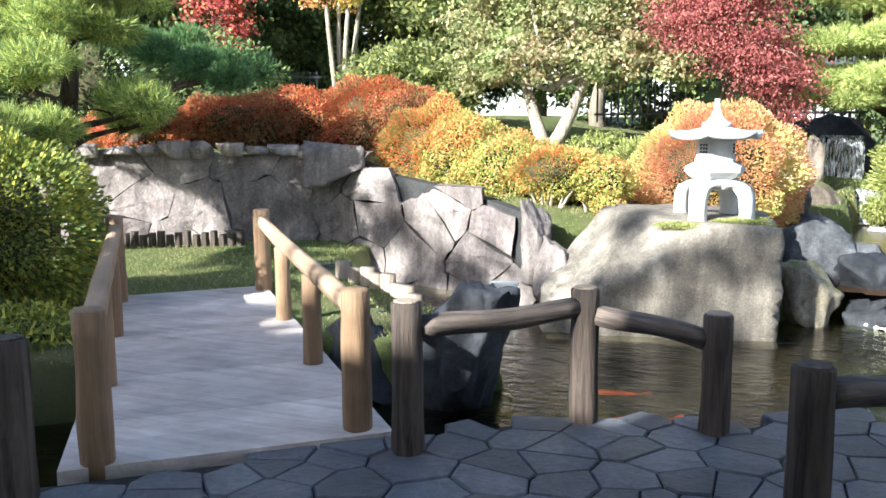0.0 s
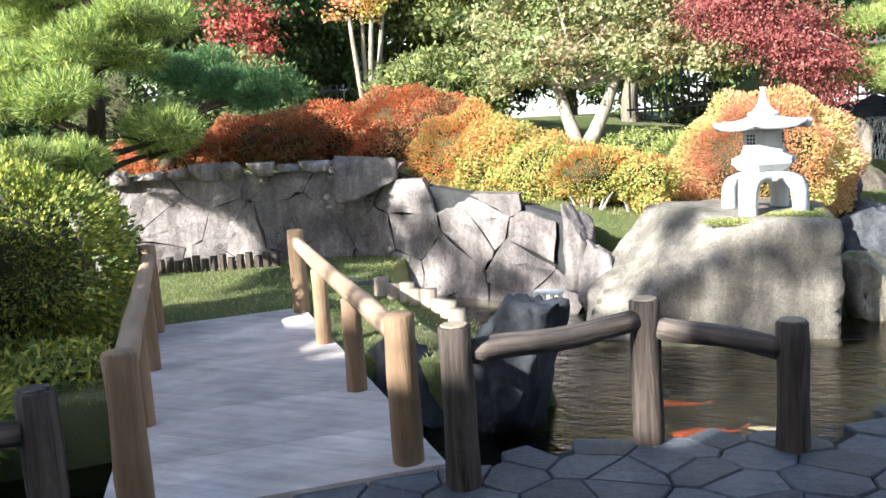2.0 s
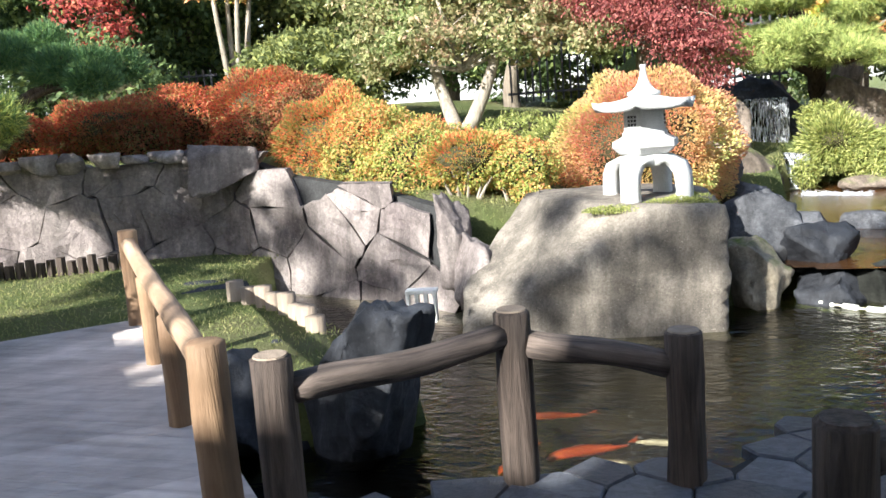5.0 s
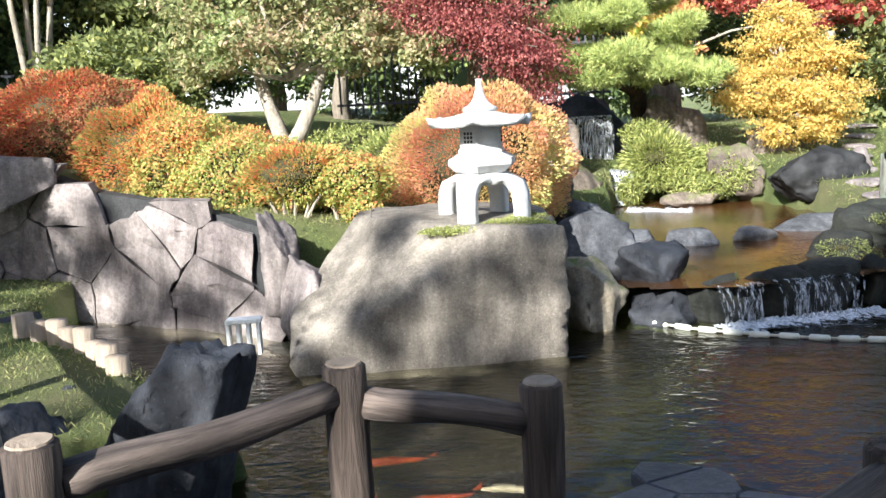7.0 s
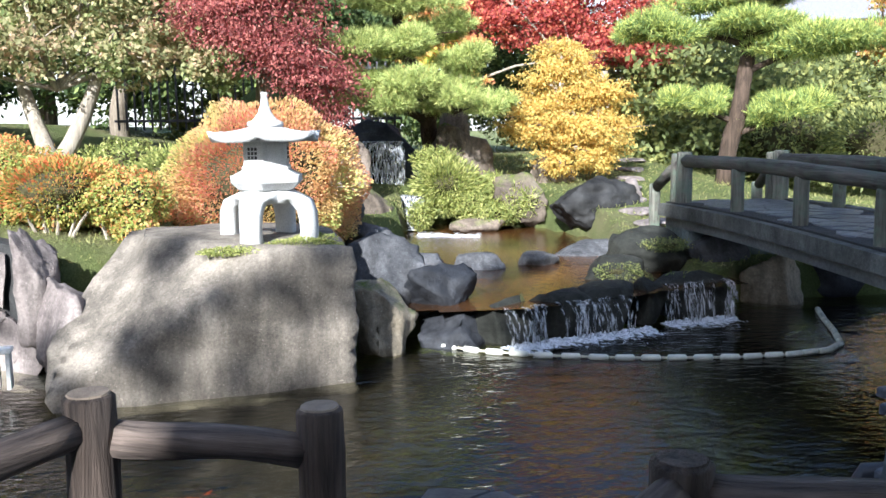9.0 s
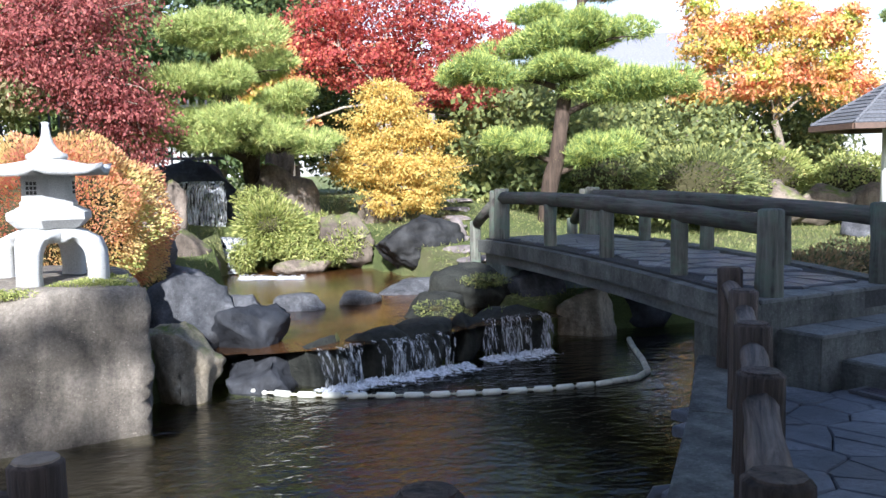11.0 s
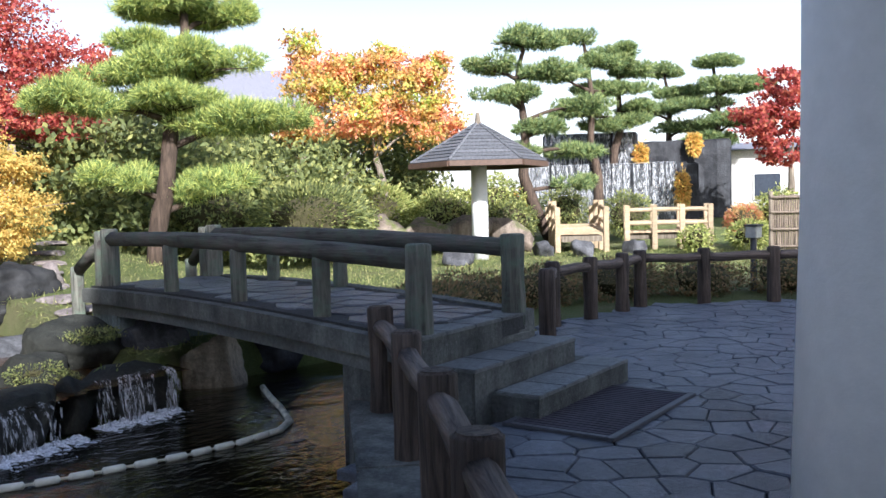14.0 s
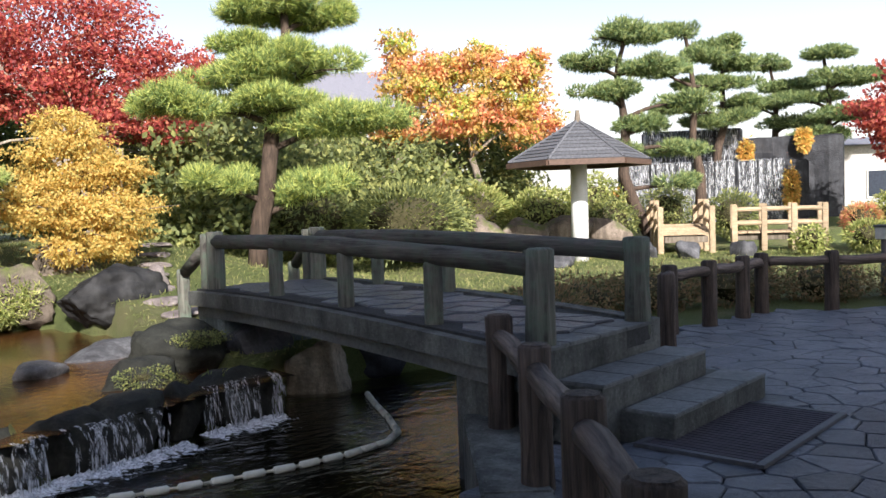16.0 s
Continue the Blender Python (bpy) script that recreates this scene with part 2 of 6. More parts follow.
M_SOIL = plain_mat("soil", (0.09, 0.07, 0.05), 0.95)
M_LAMPGLASS = plain_mat("lamp_glass", (0.5, 0.5, 0.48), 0.2)

L_AZ_RED = leaf_mat("azalea_red", [(0.0, (0.13, 0.02, 0.015)), (0.4, (0.34, 0.055, 0.025)), (0.7, (0.35, 0.12, 0.035)), (1.0, (0.12, 0.13, 0.03))],
                    patch=[(0.0, (0.06, 0.05, 0.015)), (0.5, (0.2, 0.05, 0.025)), (1.0, (0.1, 0.12, 0.03))])
L_AZ_MIX = leaf_mat("azalea_orange_green", [(0.0, (0.13, 0.17, 0.04)), (0.35, (0.28, 0.25, 0.07)), (0.65, (0.45, 0.17, 0.06)), (1.0, (0.46, 0.1, 0.05))],
                    patch=[(0.0, (0.09, 0.13, 0.03)), (0.45, (0.23, 0.26, 0.06)), (0.8, (0.36, 0.28, 0.09)), (1.0, (0.42, 0.16, 0.08))])
L_AZ_ROUND = leaf_mat("azalea_pink_green", [(0.0, (0.38, 0.13, 0.09)), (0.6, (0.42, 0.19, 0.12)), (1.0, (0.3, 0.28, 0.09))],
                      patch=[(0.0, (0.22, 0.26, 0.07)), (0.6, (0.33, 0.32, 0.11)), (1.0, (0.42, 0.22, 0.12))])
L_BUSH = leaf_mat("bush_green", [(0.0, (0.05, 0.08, 0.02)), (0.6, (0.17, 0.19, 0.035)), (1.0, (0.4, 0.37, 0.07))])
L_PINE = leaf_mat("pine_needles", [(0.0, (0.04, 0.085, 0.028)), (0.5, (0.15, 0.195, 0.05)), (1.0, (0.37, 0.375, 0.1))], 0.3)
L_PINEFAR = leaf_mat("pine_needles_far", [(0.0, (0.03, 0.06, 0.026)), (0.5, (0.085, 0.125, 0.042)), (1.0, (0.22, 0.24, 0.085))], 0.25)
L_PINEDARK = leaf_mat("pine_needles_deep", [(0.0, (0.025, 0.06, 0.025)), (0.6, (0.05, 0.11, 0.035)), (1.0, (0.12, 0.18, 0.05))], 0.2)
L_MAPLE_RED = leaf_mat("maple_red", [(0.0, (0.12, 0.014, 0.018)), (0.6, (0.27, 0.04, 0.036)), (1.0, (0.38, 0.13, 0.075))])
L_MAPLE_DEEP = leaf_mat("maple_deep_red", [(0.0, (0.08, 0.018, 0.02)), (0.6, (0.19, 0.04, 0.043)), (1.0, (0.3, 0.11, 0.09))])
L_MAPLE_YELLOW = leaf_mat("maple_yellow", [(0.0, (0.31, 0.19, 0.045)), (0.6, (0.37, 0.27, 0.07)), (1.0, (0.36, 0.32, 0.11))])
L_MAPLE_ORANGE = leaf_mat("maple_orange", [(0.0, (0.4, 0.12, 0.07)), (0.6, (0.47, 0.2, 0.11)), (1.0, (0.45, 0.3, 0.13))],
                          patch=[(0.0, (0.12, 0.18, 0.03)), (0.6, (0.3, 0.34, 0.06)), (1.0, (0.5, 0.3, 0.07))])
L_TREE = leaf_mat("tree_green", [(0.0, (0.05, 0.065, 0.022)), (0.6, (0.115, 0.135, 0.042)), (1.0, (0.25, 0.25, 0.08))])
L_PALE = leaf_mat("tree_pale", [(0.0, (0.08, 0.09, 0.035)), (0.6, (0.22, 0.2, 0.1)), (1.0, (0.34, 0.22, 0.16))],
                  patch=[(0.0, (0.07, 0.1, 0.03)), (0.7, (0.18, 0.22, 0.08)), (1.0, (0.33, 0.34, 0.17))])
L_DARK = leaf_mat("wood_dark_green", [(0.0, (0.025, 0.045, 0.016)), (0.7, (0.07, 0.105, 0.035)), (1.0, (0.17, 0.21, 0.06))])
L_FERN = leaf_mat("fern_bright", [(0.0, (0.09, 0.115, 0.03)), (0.6, (0.19, 0.21, 0.055)), (1.0, (0.35, 0.34, 0.13))])
L_GRASS = leaf_mat("grass_blades", [(0.0, (0.06, 0.085, 0.02)), (0.6, (0.15, 0.165, 0.05)), (1.0, (0.3, 0.27, 0.12))])
L_LOW = leaf_mat("low_hedge_brown", [(0.0, (0.05, 0.06, 0.02)), (0.5, (0.12, 0.09, 0.04)), (1.0, (0.2, 0.12, 0.06))])
L_IVY = leaf_mat("ivy_yellow", [(0.0, (0.3, 0.2, 0.05)), (0.6, (0.5, 0.3, 0.08)), (1.0, (0.3, 0.3, 0.07))])

# ---- mesh helpers ----


def part(name, bm, material, parent=None, label=""):
    """Links a bmesh as one mesh object, under a thing or a part."""
    me = bpy.data.meshes.new(name)
    bm.to_mesh(me)
    bm.free()
    me.materials.append(material)
    ob = new(name, me)
    if parent:
        ob.parent = parent
    if label:
        ob["label"] = label
    return ob


def smooth(ob):
    ob.data.polygons.foreach_set("use_smooth", [True] * len(ob.data.polygons))
    return ob


def empty(name, at=(0, 0, 0), rz=0.0):
    e = new(name)
    e.matrix_basis = pose(*at, 0, 0, rz)
    return e


def box(bm, x0, x1, y0, y1, z0, z1, bevel=0.0):
    r = bmesh.ops.create_cube(bm, size=1.0)
    for v in r["verts"]:
        v.co = Vector((x0 + (v.co.x + 0.5) * (x1 - x0), y0 + (v.co.y + 0.5) * (y1 - y0), z0 + (v.co.z + 0.5) * (z1 - z0)))
    if bevel:
        es = list({e for v in r["verts"] for e in v.link_edges})
        bmesh.ops.bevel(bm, geom=es, offset=bevel, segments=2, affect='EDGES')
    return bm


def tube(bm, pts, radii, sides=10, wobble=0.0, seed=0, caps=True, dome=0.0):
    """A round bar along points, with its own radius at each; rough as a log if wobble is set."""
    pts = [Vector(p) for p in pts]
    rings, ref = [], None
    for i, p in enumerate(pts):
        d = (pts[min(i + 1, len(pts) - 1)] - pts[max(i - 1, 0)]).normalized()
        if ref is None:
            ref = d.orthogonal().normalized()
        ref = (ref - d * ref.dot(d)).normalized()
        side = d.cross(ref)
        ring = []
        for k in range(sides):
            a = math.tau * k / sides
            q = ref * math.cos(a) + side * math.sin(a)
            r = radii[i] * (1 + wobble * noise.noise(p * 3.1 + q * 1.7 + Vector((seed * 3.7, 0, 0))))
            ring.append(bm.verts.new(p + q * r))
        rings.append(ring)
    for a, b in zip(rings, rings[1:]):
        for k in range(sides):
            bm.faces.new((a[k], a[(k + 1) % sides], b[(k + 1) % sides], b[k]))
    if caps:
        bm.faces.new(rings[0][::-1])
        if dome:
            d = (pts[-1] - pts[-2]).normalized()
            top = [bm.verts.new(pts[-1] + (v.co - pts[-1]) * 0.8 + d * dome) for v in rings[-1]]
            for k in range(sides):
                bm.faces.new((rings[-1][k], rings[-1][(k + 1) % sides], top[(k + 1) % sides], top[k]))
            bm.faces.new(top)
        else:
            bm.faces.new(rings[-1])
    return bm


def along(a, b, n):
    a, b = Vector(a), Vector(b)
    return [a.lerp(b, i / n) for i in range(n + 1)]


def rock_mesh(size, seed, sub=4, cuts=9, rough=0.13, square=0.0):
    """A weathered stone: a ball cut by planes, then worn and pitted."""
    rnd = random.Random(seed)
    bm = bmesh.new()
    bmesh.ops.create_icosphere(bm, subdivisions=sub, radius=1.0)
    planes = []
    for _ in range(cuts):
        n = Vector((rnd.gauss(0, 1), rnd.gauss(0, 1), rnd.gauss(0, 0.8))).normalized()
        planes.append((n, rnd.uniform(0.62, 0.85) if cuts < 3 else rnd.uniform(0.55, 0.82)))
    off = Vector((seed * 1.37, seed * 0.71, seed * 2.1))
    for v in bm.verts:
        p = v.co.copy()
        if square:
            q = max(abs(p.x), abs(p.y), abs(p.z))
            p = p.lerp(p / q, square)
        for n, d in planes:
            over = p.dot(n) - d
            if over > 0:
                p -= n * over * 0.98
        k = 1 + rough * (noise.fractal(p * 1.8 + off, 0.9, 2.1, 5)) + rough * (0.3 * noise.noise(p * 9 + off) + (0.45 * noise.noise(p * 4.3 - off) if cuts > 2 else 0))
        v.co = Vector((p.x * size[0] * k, p.y * size[1] * k, p.z * size[2] * k))
    return bm


def rock(name, at, size, seed, material, label, rz=0.0, sub=4, square=0.0, cuts=12, rough=0.14, group="", category="rock"):
    ob = part(name, rock_mesh(size, seed, sub, cuts, rough, square), material)
    ob.matrix_basis = pose(*at, 0, 0, rz)
    smooth(ob)
    tagged(ob, label, category, group)
    return ob


def leaves_mesh(name, pts, way, length, width, material, seed=0, droop=0.0):
    """Many small folded leaves, one at each point, each facing about the way given."""
    rng = np.random.default_rng(seed)
    n = len(pts)
    way = way / (np.linalg.norm(way, axis=1, keepdims=True) + 1e-6)
    rnd = rng.normal(size=(n, 3))
    d = rnd * 0.8 + way * 0.35
    d[:, 2] -= droop
    d /= np.linalg.norm(d, axis=1, keepdims=True)
    s = np.cross(d, way + 0.55 * rng.normal(size=(n, 3)))
    s /= np.linalg.norm(s, axis=1, keepdims=True) + 1e-6
    up = np.cross(s, d)
    ln = length * rng.uniform(0.6, 1.25, (n, 1))
    wd = width * rng.uniform(0.7, 1.2, (n, 1))
    v = np.empty((n, 4, 3), np.float32)
    v[:, 0] = pts
    v[:, 1] = pts + d * ln * 0.5 + s * wd * 0.5 + up * wd * 0.15
    v[:, 2] = pts + d * ln
    v[:, 3] = pts + d * ln * 0.5 - s * wd * 0.5 + up * wd * 0.15
    return tri_mesh(name, v.reshape(-1, 3), (np.arange(n)[:, None, None] * 4 + np.array([[0, 1, 2], [0, 2, 3]])).reshape(-1, 3), material)


def tri_mesh(name, v, f, material):
    me = bpy.data.meshes.new(name)
    me.vertices.add(len(v))
    me.vertices.foreach_set("co", np.asarray(v, np.float32).ravel())
    me.loops.add(len(f) * 3)
    me.loops.foreach_set("vertex_index", np.asarray(f, np.int32).ravel())
    me.polygons.add(len(f))
    me.polygons.foreach_set("loop_start", np.arange(len(f), dtype=np.int32) * 3)
    me.update(calc_edges=True)
    me.validate()
    me.materials.append(material)
    return new(name, me)


def cloud(rng, n, center, size, shell=0.55, flat=0.0):
    """Points in an uneven ellipsoid, most near its skin, and the way out at each."""
    d = rng.normal(size=(n, 3))
    d /= np.linalg.norm(d, axis=1, keepdims=True)
    ph = rng.uniform(0, 6.28, 6)
    lump = 1 + 0.13 * np.sin(d[:, 0] * 5 + ph[0]) * np.sin(d[:, 1] * 5 + ph[1]) + 0.1 * np.sin(d[:, 2] * 8 + ph[2]) * np.sin(d[:, 0] * 9 + ph[3])
    r = (shell + (1 - shell) * rng.uniform(0, 1, n) ** 0.6) * lump
    p = d * r[:, None]
    if flat:
        p[:, 2] = np.where(p[:, 2] < 0, p[:, 2] * flat, p[:, 2])
    return (np.asarray(center) + p * np.asarray(size)), d


def needles_mesh(name, pts, way, length, material, seed=0, per=7, width=0.006):
    """Tufts of pine needles, each a small fan of thin blades."""
    rng = np.random.default_rng(seed)
    n = len(pts) * per
    base = np.repeat(pts, per, 0)
    d = np.repeat(way, per, 0) * 0.8 + rng.normal(size=(n, 3)) * 0.55 + np.array([0, 0, 0.55])
    d /= np.linalg.norm(d, axis=1, keepdims=True)
    s = np.cross(d, rng.normal(size=(n, 3)))
    s /= np.linalg.norm(s, axis=1, keepdims=True) + 1e-6
    ln = length * rng.uniform(0.6, 1.2, (n, 1))
    v = np.empty((n, 3, 3), np.float32)
    v[:, 0] = base - s * width
    v[:, 1] = base + s * width
    v[:, 2] = base + d * ln
    return tri_mesh(name, v.reshape(-1, 3), np.arange(n * 3).reshape(-1, 3), material)

# ---- ground, pond, paving ----
WATER_Z, UPPER_Z = -0.45, -0.12
POND = [(-2.0, 1.2), (-3.6, 2.2), (-2.9, 3.6), (-1.9, 4.6), (-0.75, 5.9), (-0.1, 5.9), (0.7, 6.4), (-0.1, 7.0), (-1.0, 7.9), (-1.9, 8.8),
        (-2.5, 9.7), (-2.55, 10.8), (-1.6, 10.5), (-0.8, 10.15), (0.1, 9.7), (0.9, 9.7), (2.3, 9.4), (3.2, 10.3), (3.8, 9.9), (5.5, 10.5), (6.6, 10.8), (7.2, 11.3),
        (9.6, 11.2), (9.4, 8.6), (7.0, 7.75), (6.6, 7.6), (5.66, 6.3), (4.45, 4.8), (3.7, 4.85), (2.95, 5.3), (2.5, 4.85), (2.1, 4.7),
        (1.5, 4.55), (1.1, 4.15), (0.8, 3.8), (-0.5, 2.8)]
UPPER = [(2.9, 10.4), (3.8, 9.95), (5.5, 10.55), (6.6, 10.85), (6.2, 12.4), (6.4, 14.6), (6.0, 16.2), (4.6, 17.3), (3.7, 17.0), (3.4, 14.0), (2.9, 12.0)]
PAVE = [(-0.62, 2.86), (-0.44, 3.0), (0.8, 4.06), (1.1, 4.3), (1.45, 4.75), (2.2, 4.9), (2.55, 5.0), (2.95, 5.6), (3.3, 5.3), (3.75, 5.0), (4.4, 4.95), (5.7, 6.45),
        (6.6, 7.7), (8.6, 7.6), (10.2, 9.1), (12.5, 9.4), (13.3, 8.85), (16.5, 6.2), (17, -3), (-4.5, -3), (-3.2, 0.6)]


def inside(px, py, poly):
    r = np.zeros(np.shape(px), bool)
    j = len(poly) - 1
    for i in range(len(poly)):
        (xi, yi), (xj, yj) = poly[i], poly[j]
        if yi != yj:
            r ^= ((yi > py) != (yj > py)) & (px < (xj - xi) * (py - yi) / (yj - yi) + xi)
        j = i
    return r


def wall_y(x):
    return np.interp(x, [-12, -6.4, -5.3, -4.3, -3.4, -2.6, -1.7, -0.8, 0.1, 1.0, 3.0], [7.5, 9.5, 10.1, 10.55, 10.8, 10.6, 10.3, 9.95, 9.45, 9.8, 12.5])


def wall_top(x):
    return np.interp(x, [-12, -6.4, -4.3, -3.0, -2.4, -1.6, -0.8, 0.1, 2.0], [1.2, 1.2, 1.2, 1.15, 0.95, 0.85, 0.72, 0.55, 0.4])


def land(x, y):
    """The lie of the land, without the ponds."""
    back = y - wall_y(x)
    bank = np.where(x < 2.5, np.clip((back - 0.2) / 0.25 - 0.6, 0, 1) * (wall_top(x) - 0.03 + np.clip(back, 0, 9) * 0.07), 0)
    rear = np.clip((y - 11.5) / 9, 0, 1) * np.clip((13 - x) / 4, 0, 1) * 0.95 * (x >= 2.5)
    cliff = 1.5 * np.exp(-(((x - 1.6) / 1.3) ** 2 + ((y - 19.2) / 1.3) ** 2))
    far = np.clip((y + x - 44) / 14, 0, 1) * 0.9
    return np.maximum.reduce([bank, rear, far]) + cliff


def ground_height(x, y):
    z = land(x, y) - 0.02
    z = np.where(inside(x, y, PAVE), -0.14, z)
    z = np.where(inside(x, y, POND), -1.0, z)
    z = np.where(inside(x, y, UPPER), -0.32, z)
    return z


xs = np.concatenate([[-900, -300, -90, -45, -25], np.arange(-14, 14.01, 0.16), np.arange(14.5, 40, 0.7), [48, 70, 130, 400, 900]])
ys = np.concatenate([[-900, -300, -90, -40, -20], np.arange(-8, 0, 0.7), np.arange(0, 20.01, 0.16), np.arange(20.5, 42, 0.7), [50, 70, 130, 400, 900]])
gx, gy = np.meshgrid(xs, ys)
gz = ground_height(gx, gy) + 0.015 * np.sin(gx * 2.1) * np.sin(gy * 1.7)
nx, ny = len(xs), len(ys)
ii = (np.arange(ny - 1)[:, None] * nx + np.arange(nx - 1)[None]).ravel()
quads = np.stack([ii, ii + 1, ii + nx + 1, ii, ii + nx + 1, ii + nx], 1).reshape(-1, 3)
ground = smooth(tri_mesh("ground", np.stack([gx, gy, gz], -1).reshape(-1, 3), quads, M_GROUND))
tagged(ground, "mown garden grass with bare earthy patches", "ground", kind="structure")


def slab(name, poly, z0, z1, material, parent=None, kind="structure", label="", category=""):
    bm = bmesh.new()
    vs = [bm.verts.new((x, y, z1)) for x, y in poly]
    f = bm.faces.new(vs)
    bmesh.ops.triangulate(bm, faces=[f])
    r = bmesh.ops.extrude_face_region(bm, geom=bm.faces[:])
    for v in r["geom"]:
        if isinstance(v, bmesh.types.BMVert):
            v.co.z = z0
    bmesh.ops.recalc_face_normals(bm, faces=bm.faces[:])
    ob = part(name, bm, material, parent)
    return tagged(ob, label, category, kind=kind)


def sheet(name, poly, z, material, step, label, mask_z=None):
    """A level sheet of water over a polygon's bounds."""
    x0, x1 = min(p[0] for p in poly) - 0.4, max(p[0] for p in poly) + 0.4
    y0, y1 = min(p[1] for p in poly) - 0.4, max(p[1] for p in poly) + 0.4
    a, b = np.arange(x0, x1, step), np.arange(y0, y1, step)
    px, py = np.meshgrid(a, b)
    w = len(a)
    idx = (np.arange(len(b) - 1)[:, None] * w + np.arange(w - 1)[None])
    cx, cy = px[:-1, :-1] + step / 2, py[:-1, :-1] + step / 2
    near = np.zeros(cx.shape, bool)
    for dx in (-0.25, 0, 0.25):
        for dy in (-0.25, 0, 0.25):
            near |= inside(cx + dx, cy + dy, poly)
    idx = idx[near]
    f = np.stack([idx, idx + 1, idx + w + 1, idx, idx + w + 1, idx + w], 1).reshape(-1, 3)
    ob = tri_mesh(name, np.stack([px, py, np.full(px.shape, z)], -1).reshape(-1, 3), f, material)
    return tagged(smooth(ob), label, "water", kind="structure")


water = sheet("water_1", POND, WATER_Z, M_WATER, 0.1, "dark rippled pond water with mirrored autumn colours")
water.visible_shadow = False
sheet("pond_bed", POND, -0.92, M_BED, 0.2, "silty brown pond bed with scattered stones")["category"] = "pond bed"
sheet("water_2", UPPER, UPPER_Z, M_SHALLOW, 0.1, "shallow brown stream water above the weir")
pavement = slab("pavement", PAVE, -0.62, -0.035, M_MORTAR, label="crazy paving of dark slate flagstones with sunk joints", category="pavement")


def cells(rng, x0, x1, y0, y1, step):
    """Irregular convex stones that tile a rectangle."""
    cols, rws = int((x1 - x0) / step) + 3, int((y1 - y0) / step) + 3
    sx = x0 + (np.arange(cols)[None] - 1 + rng.uniform(-0.44, 0.44, (rws, cols))) * step
    sy = y0 + (np.arange(rws)[:, None] - 1 + rng.uniform(-0.44, 0.44, (rws, cols))) * step
    out = []
    for j in range(1, rws - 1):
        for i in range(1, cols - 1):
            cx, cy = sx[j, i], sy[j, i]
            poly = [(cx - step * 1.3, cy - step * 1.3), (cx + step * 1.3, cy - step * 1.3), (cx + step * 1.3, cy + step * 1.3), (cx - step * 1.3, cy + step * 1.3)]
            for dj in (-2, -1, 0, 1, 2):
                for di in (-2, -1, 0, 1, 2):
                    b, a = j + dj, i + di
                    if (di or dj) and 0 <= b < rws and 0 <= a < cols:
                        nxv, nyv = sx[b, a] - cx, sy[b, a] - cy
                        k = (nxv * (sx[b, a] + cx) + nyv * (sy[b, a] + cy)) / 2
                        res = []
                        for q in range(len(poly)):
                            p, r = poly[q], poly[(q + 1) % len(poly)]
                            dp, dr = p[0] * nxv + p[1] * nyv - k, r[0] * nxv + r[1] * nyv - k
                            if dp <= 0:
                                res.append(p)
                            if dp * dr < 0:
                                s = dp / (dp - dr)
                                res.append((p[0] + (r[0] - p[0]) * s, p[1] + (r[1] - p[1]) * s))
                        poly = res
                        if not poly:
                            break
            if len(poly) > 2:
                out.append((cx, cy, poly))
    return out


def flag(bm, poly, gap, z, thick, rng):
    """One flagstone: worn rim, uneven corners."""
    cx, cy = sum(p[0] for p in poly) / len(poly), sum(p[1] for p in poly) / len(poly)
    tilt = rng.uniform(-0.012, 0.012, 2)
    tops, rims, lows = [], [], []
    for x, y in poly:
        d = math.hypot(x - cx, y - cy) + 1e-6
        k = max(0.3, 1 - gap / d * rng.uniform(0.8, 1.5))
        k2 = max(0.25, k - 0.009 / d)
        zz = z + tilt[0] * (x - cx) + tilt[1] * (y - cy)
        tops.append(bm.verts.new((cx + (x - cx) * k2, cy + (y - cy) * k2, zz)))
        rims.append(bm.verts.new((cx + (x - cx) * k, cy + (y - cy) * k, zz - 0.01)))
        lows.append(bm.verts.new((cx + (x - cx) * k, cy + (y - cy) * k, z - thick)))
    bm.faces.new(tops)
    n = len(poly)
    for a, b in ((rims, tops), (lows, rims)):
        for i in range(n):
            bm.faces.new((a[i], a[(i + 1) % n], b[(i + 1) % n], b[i]))


def lay_flags():
    rng = np.random.default_rng(5)
    rest, count = bmesh.new(), 0
    for cx, cy, poly in cells(rng, -4.5, 16, -3.0, 9.5, 0.27):
        if not bool(inside(cx, cy, PAVE)):
            continue
        if 6.55 < cx < 8.2 and cy > 6.75:
            continue
        near = -1 < cx < 8.6 and cy > 3.0 + max(0, cx - 4) * 0.1
        if near and count < 300:
            bm = bmesh.new()
            flag(bm, poly, 0.0045, 0.0 + rng.uniform(-0.004, 0.006), 0.06, rng)
            part("flagstone", bm, M_FLAG, pavement)
            count += 1
        else:
            flag(rest, poly, 0.0045, rng.uniform(-0.004, 0.006), 0.06, rng)
    ob = part("flagstones", rest, M_FLAG, pavement)
    ob["kind"] = "stuff"


# ---- logs, fences, decks ----


def log_post(parent, at, top, r, mat, seed, label="", low=-0.3, cut=None, name="post"):
    bm = bmesh.new()
    tube(bm, along((at[0], at[1], low), (at[0], at[1], top), 6), [r * 1.04] * 3 + [r] * 4, 12, 0.12, seed, True, 0.012)
    ob = smooth(part(name, bm, mat, parent, label))
    if cut:
        c = bmesh.new()
        tube(c, [(at[0], at[1], top + 0.006), (at[0], at[1], top + 0.016)], [r * 0.86, r * 0.8], 12, 0.1, seed)
        part("sawn_end", c, cut, ob)
    return ob


